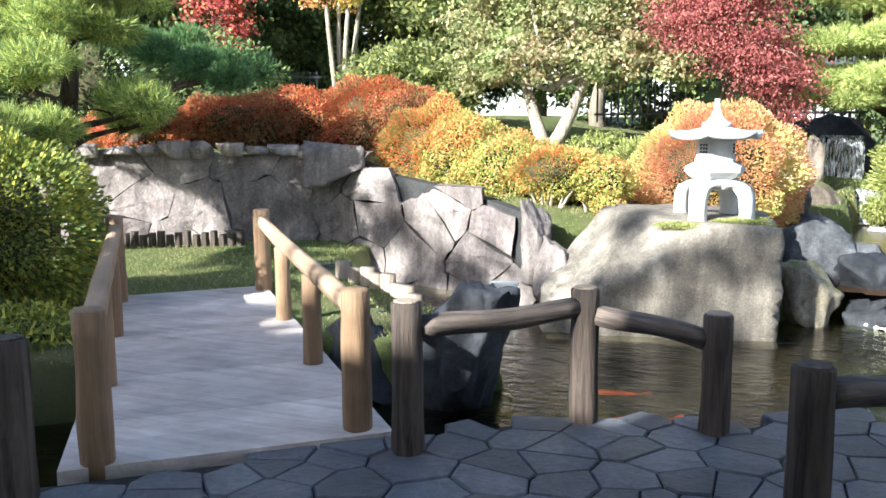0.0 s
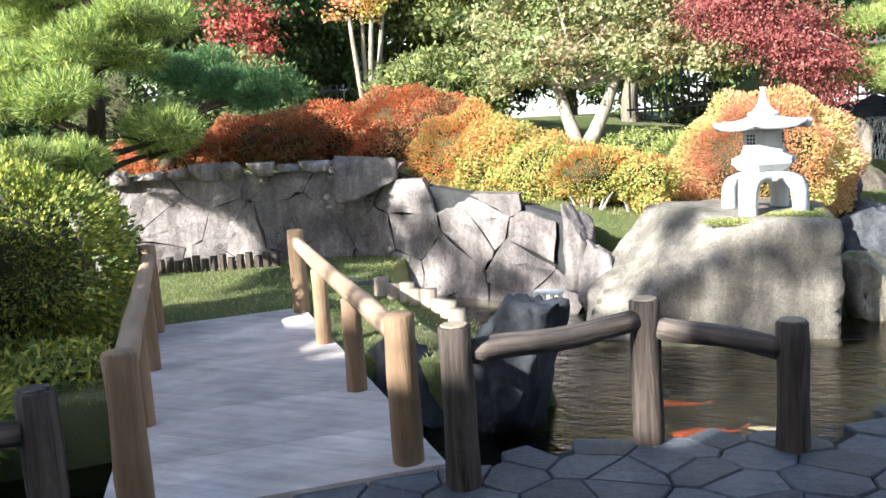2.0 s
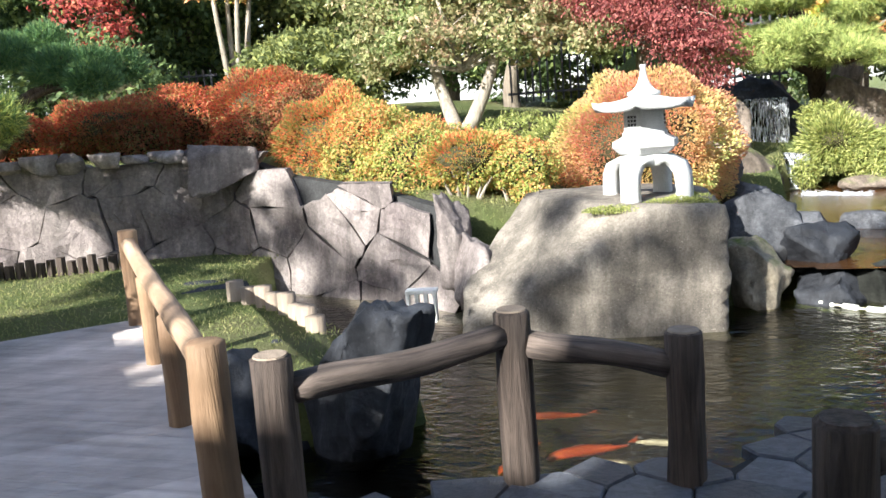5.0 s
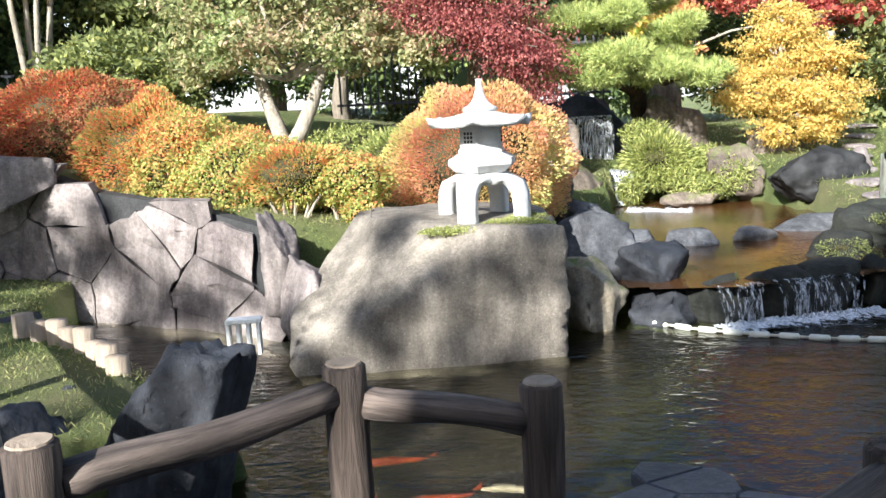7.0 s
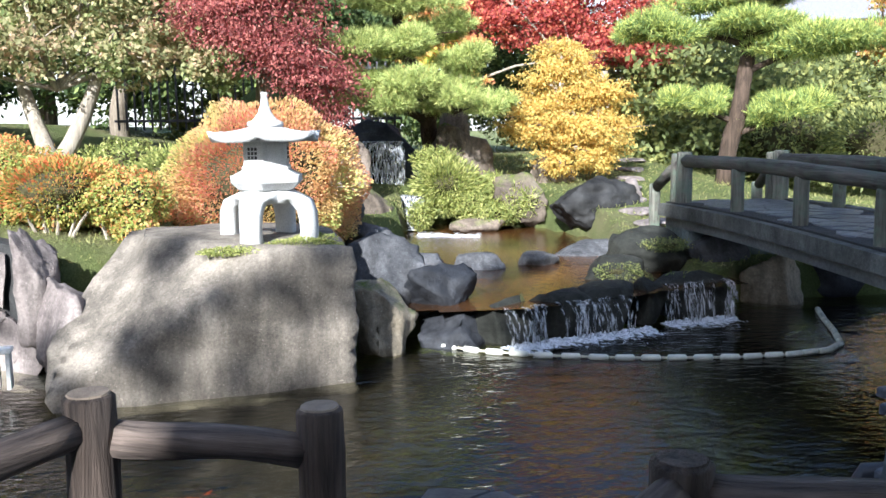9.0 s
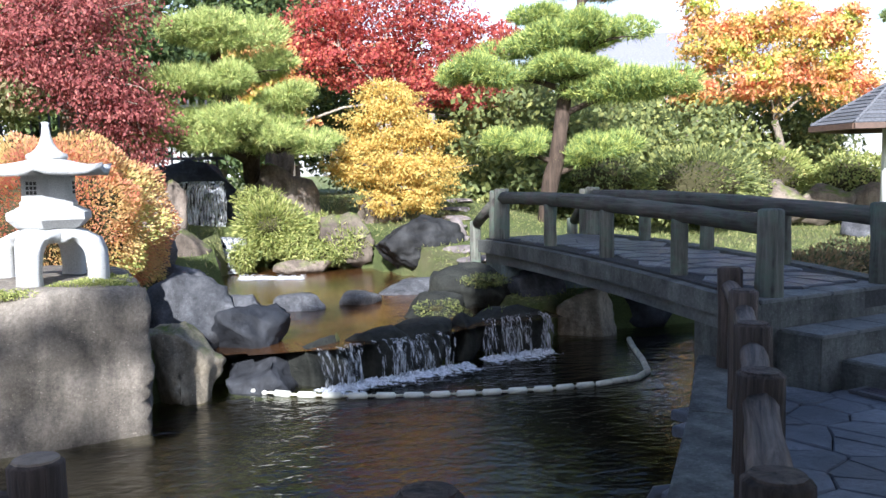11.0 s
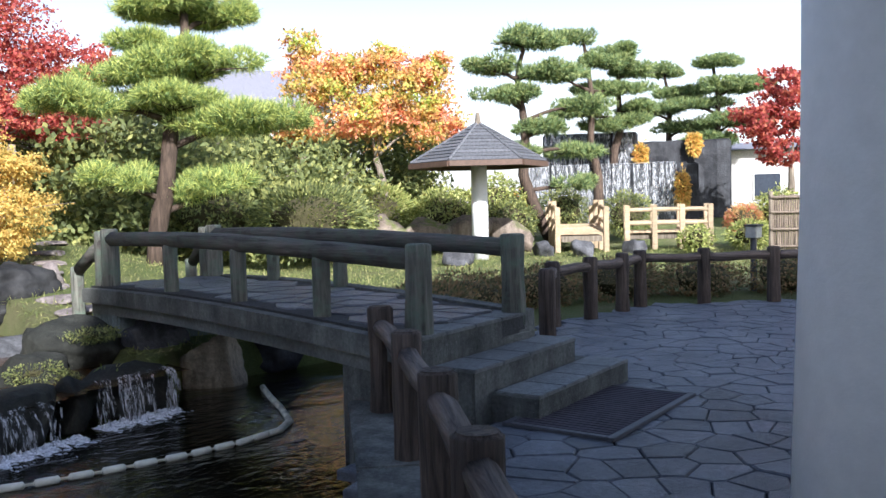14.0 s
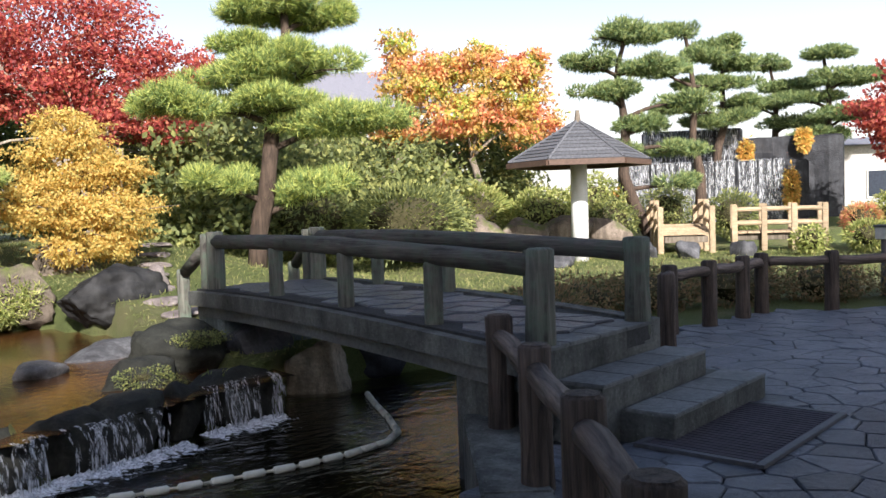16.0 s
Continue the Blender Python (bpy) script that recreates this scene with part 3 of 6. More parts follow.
def log_rail(parent, a, b, r, mat, seed, label=""):
    """A rail whose mesh lies along its own x, so that the grain follows it."""
    a, b = Vector(a), Vector(b)
    ln = (b - a).length
    bm = bmesh.new()
    tube(bm, [(ln * i / 10, 0, 0.01 * math.sin(i * 0.6 + seed)) for i in range(11)], [r] * 11, 12, 0.16, seed)
    ob = smooth(part("rail", bm, mat, parent, label))
    ob.matrix_basis = Matrix.Translation(a) @ (b - a).to_track_quat('X', 'Z').to_matrix().to_4x4()
    return ob


def fence(name, posts, tops, links, rpost, rrail, label, drop=0.1, cut=M_CUT, rail_at=None, rtop=None):
    f = empty(name, (posts[0][0], posts[0][1], 0))
    base = Vector((posts[0][0], posts[0][1], 0))
    for i, (p, t) in enumerate(zip(posts, tops)):
        log_post(f, (p[0] - base.x, p[1] - base.y), t, rpost, M_LOG, i * 7 + len(posts), cut=cut)
    for i, j, za, zb in links:
        a, b = Vector((*posts[i], za)) - base, Vector((*posts[j], zb)) - base
        d = (b - a).normalized() * rpost * 0.8
        log_rail(f, a + d, b - d, rrail, M_LOGRAIL, i * 3 + 1)
    return tagged(f, label, "fence")


fence("log_fence", [(0.95, 3.93), (1.67, 4.69), (2.36, 4.78)], [0.76, 0.74, 0.63], [(0, 1, 0.62, 0.64), (1, 2, 0.62, 0.49)], 0.078, 0.057,
      "dark rough log fence with sun-bleached sawn tops by the pond")
fence("log_fence", [(2.8, 3.57), (3.3, 4.08), (4.05, 3.77), (4.7, 4.66), (5.26, 5.43), (5.92, 6.37), (6.52, 7.31)], [0.72, 0.66, 0.71, 0.71, 0.72, 0.72, 0.73],
      [(0, 1, 0.6, 0.58), (1, 2, 0.58, 0.6), (2, 3, 0.6, 0.6), (3, 4, 0.6, 0.6), (4, 5, 0.6, 0.6), (5, 6, 0.6, 0.6)], 0.085, 0.06,
      "dark log fence along the paved pond edge", cut=M_LOG)
fence("log_fence", [(-0.42, 2.78), (-1.55, 1.75), (-2.7, 0.7)], [0.72, 0.72, 0.72], [(0, 1, 0.55, 0.55), (1, 2, 0.55, 0.55)], 0.08, 0.058,
      "dark log fence beside the pale footbridge", cut=M_LOG)
D_POSTS = [(8.75, 7.75), (9.6, 8.4), (10.43, 9.0), (11.2, 9.05), (12.0, 9.15), (12.55, 9.25), (13.3, 8.75), (13.95, 8.1), (14.6, 7.45), (15.3, 6.8), (16.0, 6.15)]
fence("log_fence", D_POSTS[1:], [0.72] * 10, [(i, i + 1, 0.62, 0.62) for i in range(9)], 0.085, 0.06,
      "dark log fence around the shaded forecourt", cut=M_LOG)


def tan_footbridge():
    near_l, near_r = Vector((-0.46, 3.03, 0)), Vector((0.79, 4.1, 0))
    far_l, far_r = Vector((-3.2, 6.45, 0)), Vector((-2.2, 7.4, 0))
    b = empty("footbridge", near_l)
    n = 26
    for i in range(n):
        s0, s1 = i / n, (i + 1) / n - 0.0005
        q = [near_l.lerp(far_l, s0), near_r.lerp(far_r, s0), near_r.lerp(far_r, s1), near_l.lerp(far_l, s1)]
        bm = bmesh.new()
        top = [bm.verts.new(p - near_l + Vector((0, 0, 0.02))) for p in q]
        low = [bm.verts.new(p - near_l + Vector((0, 0, -0.05))) for p in q]
        bm.faces.new(top)
        bm.faces.new(low[::-1])
        for k in range(4):
            bm.faces.new((low[k], low[(k + 1) % 4], top[(k + 1) % 4], top[k]))
        part("plank", bm, M_DECK, b)
    for side, (p, q) in enumerate(((near_l, far_l), (near_r, far_r))):
        bm = bmesh.new()
        d = (q - p).normalized()
        inn = Vector((d.y, -d.x, 0)) * (0.1 if side == 0 else -0.1)
        tube(bm, [p - near_l + inn + Vector((0, 0, -0.16)), q - near_l + inn + Vector((0, 0, -0.16))], [0.11, 0.11], 8, 0)
        part("beam", bm, M_LOG, b)
    rows = (([(-0.37, 3.2), (-1.24, 4.19), (-2.12, 5.22), (-3.02, 6.25)], 0), ([(0.585, 4.08), (-0.29, 5.1), (-1.2, 6.17), (-2.1, 7.22)], 1))
    for pts, side in rows:
        tops = []
        for i, p in enumerate(pts):
            end = i in (0, 3)
            h = 0.77 if end else 0.62
            log_post(b, (p[0] - near_l.x, p[1] - near_l.y), h + (0.03 if i == 3 else 0), 0.078 if end else 0.064, M_TAN, i + 9 * side, low=-0.1)
            tops.append(Vector((p[0] - near_l.x, p[1] - near_l.y, 0.66)))
        log_rail(b, tops[0], tops[3] + Vector((0, 0, 0.03)), 0.06, M_TANRAIL, side)
    return tagged(b, "pale plank footbridge with smooth tan log posts and rails", "footbridge")


tan_footbridge()


def stone_bridge():
    """Arched concrete bridge with flagstone deck, log rails and steps."""
    o = Vector((6.6, 7.0, 0))
    b = empty("garden_bridge", o)
    ya, yb, wid = 0.0, 5.35, 1.42

    def lift(s):
        return 0.54 + 0.1 * math.sin(math.pi * min(1, max(0, s)) * 0.72)

    def skew(s):
        return 0.3 * (1 - s)      # the near end runs slantwise

    n = 14
    for name, x0, x1, zt, zb, mat in (("deck", 0.0, wid, 0.0, -0.14, M_MORTAR), ("kerb_beam", -0.1, 0.06, -0.02, -0.17, M_CONCRETE),
                                      ("lower_beam", 0.0, 0.2, -0.17, -0.3, M_TREAD), ("kerb_beam", wid - 0.06, wid + 0.1, 0.02, -0.2, M_CONCRETE)):
        bm = bmesh.new()
        prev = None
        for i in range(n + 1):
            s = i / n
            y = ya + (yb - ya) * s
            ring = [bm.verts.new((x, y + skew(s) * x / wid, lift(s) + z)) for x, z in ((x0, zb), (x1, zb), (x1, zt), (x0, zt))]
            if prev:
                for k in range(4):
                    bm.faces.new((prev[k], prev[(k + 1) % 4], ring[(k + 1) % 4], ring[k]))
            else:
                bm.faces.new(ring[::-1])
            prev = ring
        bm.faces.new(prev)
        bmesh.ops.recalc_face_normals(bm, faces=bm.faces[:])
        part(name, bm, mat, b)
    rng = np.random.default_rng(8)
    for cx, cy, poly in cells(rng, 0.1, wid - 0.1, 0.1, yb + 0.1, 0.33):
        if 0.12 < cx < wid - 0.12 and 0.12 < cy < yb - 0.05:
            bm = bmesh.new()
            s = cy / yb
            poly = [(min(max(x, 0.08), wid - 0.08), y) for x, y in poly]
            flag(bm, poly, 0.012, 0.0, 0.02, rng)
            ob = part("flagstone", bm, M_FLAG, b)
            ob.location = (0, skew(s) * cx / wid, lift(s) + 0.012)
    # rails
    for x, ys_, side in ((0.1, (0.12, 1.22, 2.42, 3.66, 5.05), 0), (wid - 0.08, (0.38, 1.5, 2.62, 3.8, 5.05), 1)):
        for i, y in enumerate(ys_):
            s = y / yb
            end = i in (0, 4)
            log_post(b, (x, y), lift(s) + (0.6 if end else 0.44), 0.092 if end else 0.068, M_GREENLOG, i + 5 * side, low=lift(s) - 0.1)
        pts = [(x, ys_[0] + (ys_[4] - ys_[0]) * k / 12) for k in range(13)]
        bm = bmesh.new()
        tube(bm, [(px, py, lift(py / yb) + 0.5) for px, py in pts], [0.075] * 13, 12, 0.14, 4 + side)
        smooth(part("rail", bm, M_GREENRAIL, b))
        bm = bmesh.new()
        y4 = ys_[4] + 0.05
        tube(bm, [(x, y4, 1.1), (x - 0.03 + 0.06 * side, y4 + 0.3, 0.98), (x - 0.08 + 0.16 * side, y4 + 0.62, 0.78)], [0.07, 0.07, 0.065], 10, 0.14, 7)
        smooth(part("rail", bm, M_GREENRAIL, b))
        log_post(b, (x - 0.08 + 0.16 * side, y4 + 0.68), 0.8, 0.07, M_GREENLOG, 21 + side, low=0.0)
        log_post(b, (x, y4 + 0.14), 1.2, 0.085, M_GREENLOG, 25 + side, low=0.3)
    # steps down to the paving, parallel to the slanting end
    for k, (z0, z1, out, left) in enumerate(((0.335, 0.54, 0.0, -0.06), (0.16, 0.335, 0.32, 0.12), (-0.1, 0.16, 0.64, 0.34))):
        bm = bmesh.new()
        box(bm, 0, 1.5, -out - 0.02, 0.1, z0 - (0.3 if k < 2 else 0), z1, 0.012)
        st = part("step", bm, M_CONCRETE, b)
        st.matrix_basis = pose(left - 0.03, -0.0 + 0.02 * k, 0, 0, 0, 12)
        for i in range(4):
            bm = bmesh.new()
            box(bm, 0.01 + i * 0.372, 0.01 + i * 0.372 + 0.364, -out - 0.028, -out + 0.3, z1 - 0.015, z1 + 0.012, 0.006)
            part("tread_stone", bm, M_TREAD, st)
    # abutments
    for y0, y1 in ((0.25, 0.9), (4.75, 5.4)):
        bm = bmesh.new()
        box(bm, 0.02, wid - 0.02, y0, y1, -0.9, 0.42, 0.02)
        part("abutment", bm, M_PALECON if y0 > 1 else M_CONCRETE, b)
    return tagged(b, "weathered grey-green garden bridge with log rails and flagstone deck", "bridge")


stone_bridge()

# kerb ledge under the pond-side fence
for a, c in (((4.45, 4.8), (5.66, 6.38)), ((5.66, 6.38), (6.62, 7.7))):
    bm = bmesh.new()
    ln = math.hypot(c[0] - a[0], c[1] - a[1])
    box(bm, 0, ln, -0.28, 0.08, -0.9, 0.035, 0.015)
    k = part("kerb", bm, M_CONCRETE)
    k.matrix_basis = pose(*a, 0, 0, 0, math.degrees(math.atan2(c[1] - a[1], c[0] - a[0])))
    tagged(k, "worn concrete kerb along the pond", "kerb", kind="structure")

door_mat = empty("door_mat", (6.98, 5.77, 0.0), 10.5)
bm = bmesh.new()
box(bm, 0.05, 1.34, 0.05, 0.72, 0.0, 0.018, 0.004)
part("mat", bm, M_MAT, door_mat)
for x0, x1, y0, y1 in ((0, 1.39, 0, 0.05), (0, 1.39, 0.72, 0.77), (0, 0.05, 0.05, 0.72), (1.34, 1.39, 0.05, 0.72)):
    bm = bmesh.new()
    box(bm, x0, x1, y0, y1, 0.0, 0.024, 0.004)
    part("frame_bar", bm, M_MATEDGE, door_mat)
for i in range(24):
    bm = bmesh.new()
    box(bm, 0.06 + i * 0.053, 0.085 + i * 0.053, 0.06, 0.71, 0.016, 0.024)
    part("rib", bm, M_MAT, door_mat)
tagged(door_mat, "dark ribbed rubber mat in a metal frame before the bridge steps", "mat")

# white pillar, then an unseen ceiling and walls added to shade the forecourt
column = empty("pillar", (5.44, 3.66, 0.0), 20)
bm = bmesh.new()
tube(bm, [(0, 0, -0.1), (0, 0, 1.4), (0, 0, 3.3)], [0.35, 0.3, 0.28], 32, 0)
smooth(part("shaft", bm, M_PILLAR, column))
bm = bmesh.new()
box(bm, -0.36, 0.36, -0.36, 0.36, 3.3, 3.55, 0.02)
part("capital", bm, M_PILLAR, column)
tagged(column, "round white plastered pillar on the paving", "pillar")
# unseen slab over the pillar, added to cut sky light on the paving
bm = bmesh.new()
box(bm, 1.7, 9.5, -4.2, 4.1, 3.55, 3.75, 0.02)
tagged(part("ceiling", bm, M_FACADE), "unseen pale porch ceiling added to dim the paving", "ceiling", kind="structure")
# unseen walls; their stepped tops shape the shadow edge and sunlit gap
for name, outline in (("shade_wall", [(-2.25, 9.4), (-1.3, 9.8), (-0.9, 12.0), (9.5, 12.0)]),
                      ("shade_wall_low", [(-16, 7.2), (-6.3, 7.2), (-6.1, 6.6), (-4.1, 6.6), (-4.0, 5.88), (-2.25, 5.88)])):
    bm = bmesh.new()
    rows_ = [[bm.verts.new((x, y, z)) for x, h in outline for z in (h,)] + [bm.verts.new((x, y, -0.2)) for x, h in reversed(outline)] for y in (-5.2, -4.2)]
    k = len(rows_[0])
    bm.faces.new(rows_[0])
    bm.faces.new(rows_[1][::-1])
    for i in range(k):
        bm.faces.new((rows_[0][i], rows_[1][i], rows_[1][(i + 1) % k], rows_[0][(i + 1) % k]))
    bmesh.ops.recalc_face_normals(bm, faces=bm.faces[:])
    tagged(part(name, bm, M_FACADE), "unseen plain wall added to cast the forecourt's shade", "wall", kind="structure")

# ---- stone retaining wall ----


def retaining_wall():
    """Large fitted stones, each its own piece, before the earth bank."""
    rng = np.random.default_rng(21)
    w = part("wall_stone_bank", rock_mesh((0.2, 0.2, 0.2), 3, 2), M_WALLSTONE)
    w.location = (-3.0, 11.0, 0.2)
    tagged(w, "dry stone retaining wall of large fitted grey-brown stones", "wall", kind="structure")
    # unrolled: u runs along the foot, v upwards
    us = np.linspace(-9.0, 0.25, 200)
    back = bmesh.new()
    cols = [[back.verts.new((float(x) + 3.0, float(wall_y(x)) + o + 0.12 * z - 11.0, z - 0.2)) for o, z in ((0.06, -0.9), (0.06, float(wall_top(x)) - 0.02), (0.3, float(wall_top(x)) - 0.02))] for x in us[::4]]
    for p, q in zip(cols, cols[1:]):
        for k in (0, 1):
            back.faces.new((p[k], q[k], q[k + 1], p[k + 1]))
    part("backing", back, M_MORTAR, w)
    pts = np.stack([us, wall_y(us)], 1)
    ln = np.concatenate([[0], np.cumsum(np.hypot(*np.diff(pts, axis=0).T))])
    for cx, cy, poly in cells(rng, 0.16, (ln[-1] - 0.1) / 1.3, -0.75, 1.3, 0.58):
        cx, poly = cx * 1.3, [(p[0] * 1.3, p[1]) for p in poly]
        x = float(np.interp(cx, ln, us))
        top = float(wall_top(np.array(x)))
        if cy > top + 0.1:
            continue
        bm = bmesh.new()
        gap = 0.006
        bulge = rng.uniform(0.0, 0.035)
        ax, ay = sum(p[0] for p in poly) / len(poly), sum(p[1] for p in poly) / len(poly)
        rings = []
        fine = []
        for q in range(len(poly)):
            p, r = poly[q], poly[(q + 1) % len(poly)]
            for s in (0, 0.33, 0.66):
                fine.append((p[0] + (r[0] - p[0]) * s + rng.uniform(-0.02, 0.02), p[1] + (r[1] - p[1]) * s + rng.uniform(-0.02, 0.02)))
        for k, out in ((1.0, -0.25), (1.0, 0.0), (0.985, bulge * 0.5 + 0.008), (0.6, bulge), (0.25, bulge * 1.05)):
            ring = []
            for px, py in fine:
                d = math.hypot(px - ax, py - ay) + 1e-6
                kk = k * max(0.4, 1 - gap / d)
                u, v = ax + (px - ax) * kk, min(ay + (py - ay) * kk, top + 0.06 + 0.09 * math.sin(ax * 9))
                xx = float(np.interp(u, ln, us))
                yy = float(wall_y(np.array(xx)))
                o = out + 0.05 * noise.noise(Vector((u * 2.3, v * 2.3, 1.3))) + 0.03 * noise.noise(Vector((u * 11, v * 11, 4.3)))
                ring.append(bm.verts.new((xx + 0.25 * o, yy - o - 0.02 + 0.12 * v, v)))
            rings.append(ring)
        n = len(fine)
        for a, b in zip(rings, rings[1:]):
            for i in range(n):
                bm.faces.new((a[i], a[(i + 1) % n], b[(i + 1) % n], b[i]))
        bm.faces.new(rings[-1])
        st = part("stone", bm, M_WALLSTONE)
        st.parent = w
        st.matrix_parent_inverse = Matrix.Translation(-w.location)


retaining_wall()
for i in range(9):
    x_ = -6.5 + i * 0.35
    rock("cap_stone", (x_, float(wall_y(np.array(x_))) + 0.1, float(wall_top(np.array(x_))) + 0.06), (0.2 + 0.05 * math.sin(i * 3), 0.13, 0.1 + 0.04 * math.sin(i * 5)), 400 + i, M_WALLSTONE,
         "small pale stone capping the retaining wall", 20 + 8 * math.sin(i), 3, 0.95, 5, 0.12, "cap stones of the wall")
rock("standing_stone", (-3.25, 10.75, 1.1), (0.44, 0.22, 0.36), 31, M_WALLSTONE, "upright grey stone set on top of the wall", 20, square=0.92, cuts=7, rough=0.07)
rock("standing_stone", (0.05, 9.35, 0.3), (0.2, 0.25, 0.48), 36, M_WALLSTONE, "upright pale stone at the wall's end", 10, square=0.7)
rock("rock", (0.35, 9.15, 0.0), (0.28, 0.4, 0.5), 38, M_WALLSTONE, "pale sloping rock beside the big boulder", 10)

# ---- the big boulder and its lantern ----
big = rock_mesh((1.38, 1.13, 0.73), 12, 5, 2, 0.036, 0.79)
for v in big.verts:
    if v.co.x < -0.3 and v.co.z > 0:
        v.co.x += 0.85 * v.co.z * min(1, (-0.3 - v.co.x) / 0.6)
    if v.co.z < 0:
        v.co.y += 0.12 * v.co.z
boulder = smooth(part("boulder", big, M_BOULDER))
boulder.matrix_basis = pose(1.17, 9.62, -0.03, 0, 0, 10)
tagged(boulder, "huge pale grey boulder with lichen and mossy top in the pond", "boulder")


def curved_roof(bm, r0, z0, top_z):
    """Six-sided lantern roof with upturned corners."""
    rings = []
    for s in np.linspace(0, 1, 9):
        ring = []
        for k in range(36):
            a = math.tau * k / 36
            hexr = math.cos(math.pi / 6) / math.cos((a % (math.pi / 3)) - math.pi / 6)
            corner = ((hexr - 0.866) / 0.134) ** 2
            r = r0 * (hexr * (1 - s) + s) * (1 - 0.9 * s)
            z = z0 + (top_z - z0) * (s ** 1.35) + 0.045 * corner * (1 - s) ** 3
            ring.append(bm.verts.new((r * math.cos(a), r * math.sin(a), z)))
        rings.append(ring)
    low = [bm.verts.new((v.co.x * 0.97, v.co.y * 0.97, v.co.z - 0.055)) for v in rings[0]]
    inn = [bm.verts.new((v.co.x * 0.4, v.co.y * 0.4, z0 - 0.03)) for v in rings[0]]
    rings = [inn, low] + rings
    for a, b in zip(rings, rings[1:]):
        for k in range(36):
            bm.faces.new((a[k], a[(k + 1) % 36], b[(k + 1) % 36], b[k]))
    bm.faces.new(rings[-1])
    bm.faces.new(inn[::-1])
    return bm


def hex_block(bm, levels):
    rings = [[bm.verts.new((r * math.cos(math.tau * k / 6), r * math.sin(math.tau * k / 6), z)) for k in range(6)] for r, z in levels]
    for a, b in zip(rings, rings[1:]):
        for k in range(6):
            bm.faces.new((a[k], a[(k + 1) % 6], b[(k + 1) % 6], b[k]))
    bm.faces.new(rings[0][::-1])
    bm.faces.new(rings[-1])
    return bm


def stone_lantern():
    l = empty("stone_lantern", (1.93, 9.32, 0.64), 25)
    l.scale = (0.96, 0.96, 0.96)
    for k in range(4):
        a = math.radians(45 + 90 * k)
        bm = bmesh.new()
        c, s = math.cos(a), math.sin(a)
        prof = [(0.36, -0.04, 0.055, 0.075), (0.37, 0.1, 0.055, 0.075), (0.355, 0.26, 0.06, 0.08), (0.29, 0.36, 0.075, 0.1), (0.18, 0.405, 0.085, 0.14), (0.02, 0.415, 0.1, 0.18)]
        prev = None
        for i, (r, z, hr, ht) in enumerate(prof):
            tx = -s
            ty = c
            if i < 4:
                q = [(r - hr, -ht, z), (r + hr, -ht, z), (r + hr, ht, z), (r - hr, ht, z)]
            else:
                q = [(r, -ht, z - hr * 0.8), (r, -ht, z + hr * 0.35), (r, ht, z + hr * 0.35), (r, ht, z - hr * 0.8)]
            ring = [bm.verts.new((rr * c + tt * tx, rr * s + tt * ty, zz)) for rr, tt, zz in q]
            if prev:
                for j in range(4):
                    bm.faces.new((prev[j], prev[(j + 1) % 4], ring[(j + 1) % 4], ring[j]))
            else:
                bm.faces.new(ring)
            prev = ring
        bm.faces.new(prev)
        bmesh.ops.recalc_face_normals(bm, faces=bm.faces[:])
        bmesh.ops.subdivide_edges(bm, edges=bm.edges[:], cuts=1, use_grid_fill=True, smooth=0.15)
        smooth(part("leg", bm, M_LANTERN, l))
    part("platform", hex_block(bmesh.new(), [(0.18, 0.42), (0.26, 0.45), (0.325, 0.51), (0.325, 0.565), (0.25, 0.6), (0.22, 0.615)]), M_LANTERN, l)
    fire = part("fire_box", hex_block(bmesh.new(), [(0.22, 0.615), (0.225, 0.64), (0.205, 0.66), (0.205, 0.85), (0.25, 0.88)]), M_LANTERN, l)
    for k in range(6):
        a = math.tau * (k + 0.5) / 6
        bm = bmesh.new()
        if k % 2:
            box(bm, 0.172, 0.183, -0.07, 0.07, 0.68, 0.82, 0.003)
            w = part("window_panel", bm, M_LANTERN, fire)
            for i in range(3):
                for j in range(3):
                    # dark square on the uncut panel, coloured like the shade in a lattice opening
                    h = bmesh.new()
                    box(h, 0.181, 0.186, -0.05 + i * 0.036, -0.026 + i * 0.036, 0.705 + j * 0.036, 0.73 + j * 0.036)
                    hole = part("dark_lattice_square", h, M_MORTAR, w)
                    hole.matrix_basis = Matrix.Identity(4)
            w.rotation_euler = (0, 0, a)
        else:
            box(bm, 0.172, 0.184, -0.06, 0.06, 0.69, 0.82, 0.004)
            w = part("carved_panel", bm, M_LANTERN, fire)
            w.rotation_euler = (0, 0, a)
    roof = smooth(part("roof", curved_roof(bmesh.new(), 0.51, 0.9, 1.0), M_LANTERN, l))
    for k in range(12):
        a = math.tau * k / 12
        bm = bmesh.new()
        box(bm, 0.26, 0.4, -0.015, 0.015, 0.86, 0.89)
        part("rafter", bm, M_LANTERN, roof).rotation_euler = (0, 0, a)
    bm = bmesh.new()
    tube(bm, [(0, 0, 0.97), (0, 0, 0.985), (0, 0, 1.015), (0, 0, 1.03), (0, 0, 1.06), (0, 0, 1.1), (0, 0, 1.16), (0, 0, 1.24), (0, 0, 1.26), (0, 0, 1.265)], [0.13, 0.155, 0.15, 0.11, 0.08, 0.055, 0.036, 0.026, 0.032, 0.02], 16)
    smooth(part("finial", bm, M_LANTERN, l))
    return tagged(l, "white granite snow-viewing lantern on four curved legs", "stone lantern")


stone_lantern()

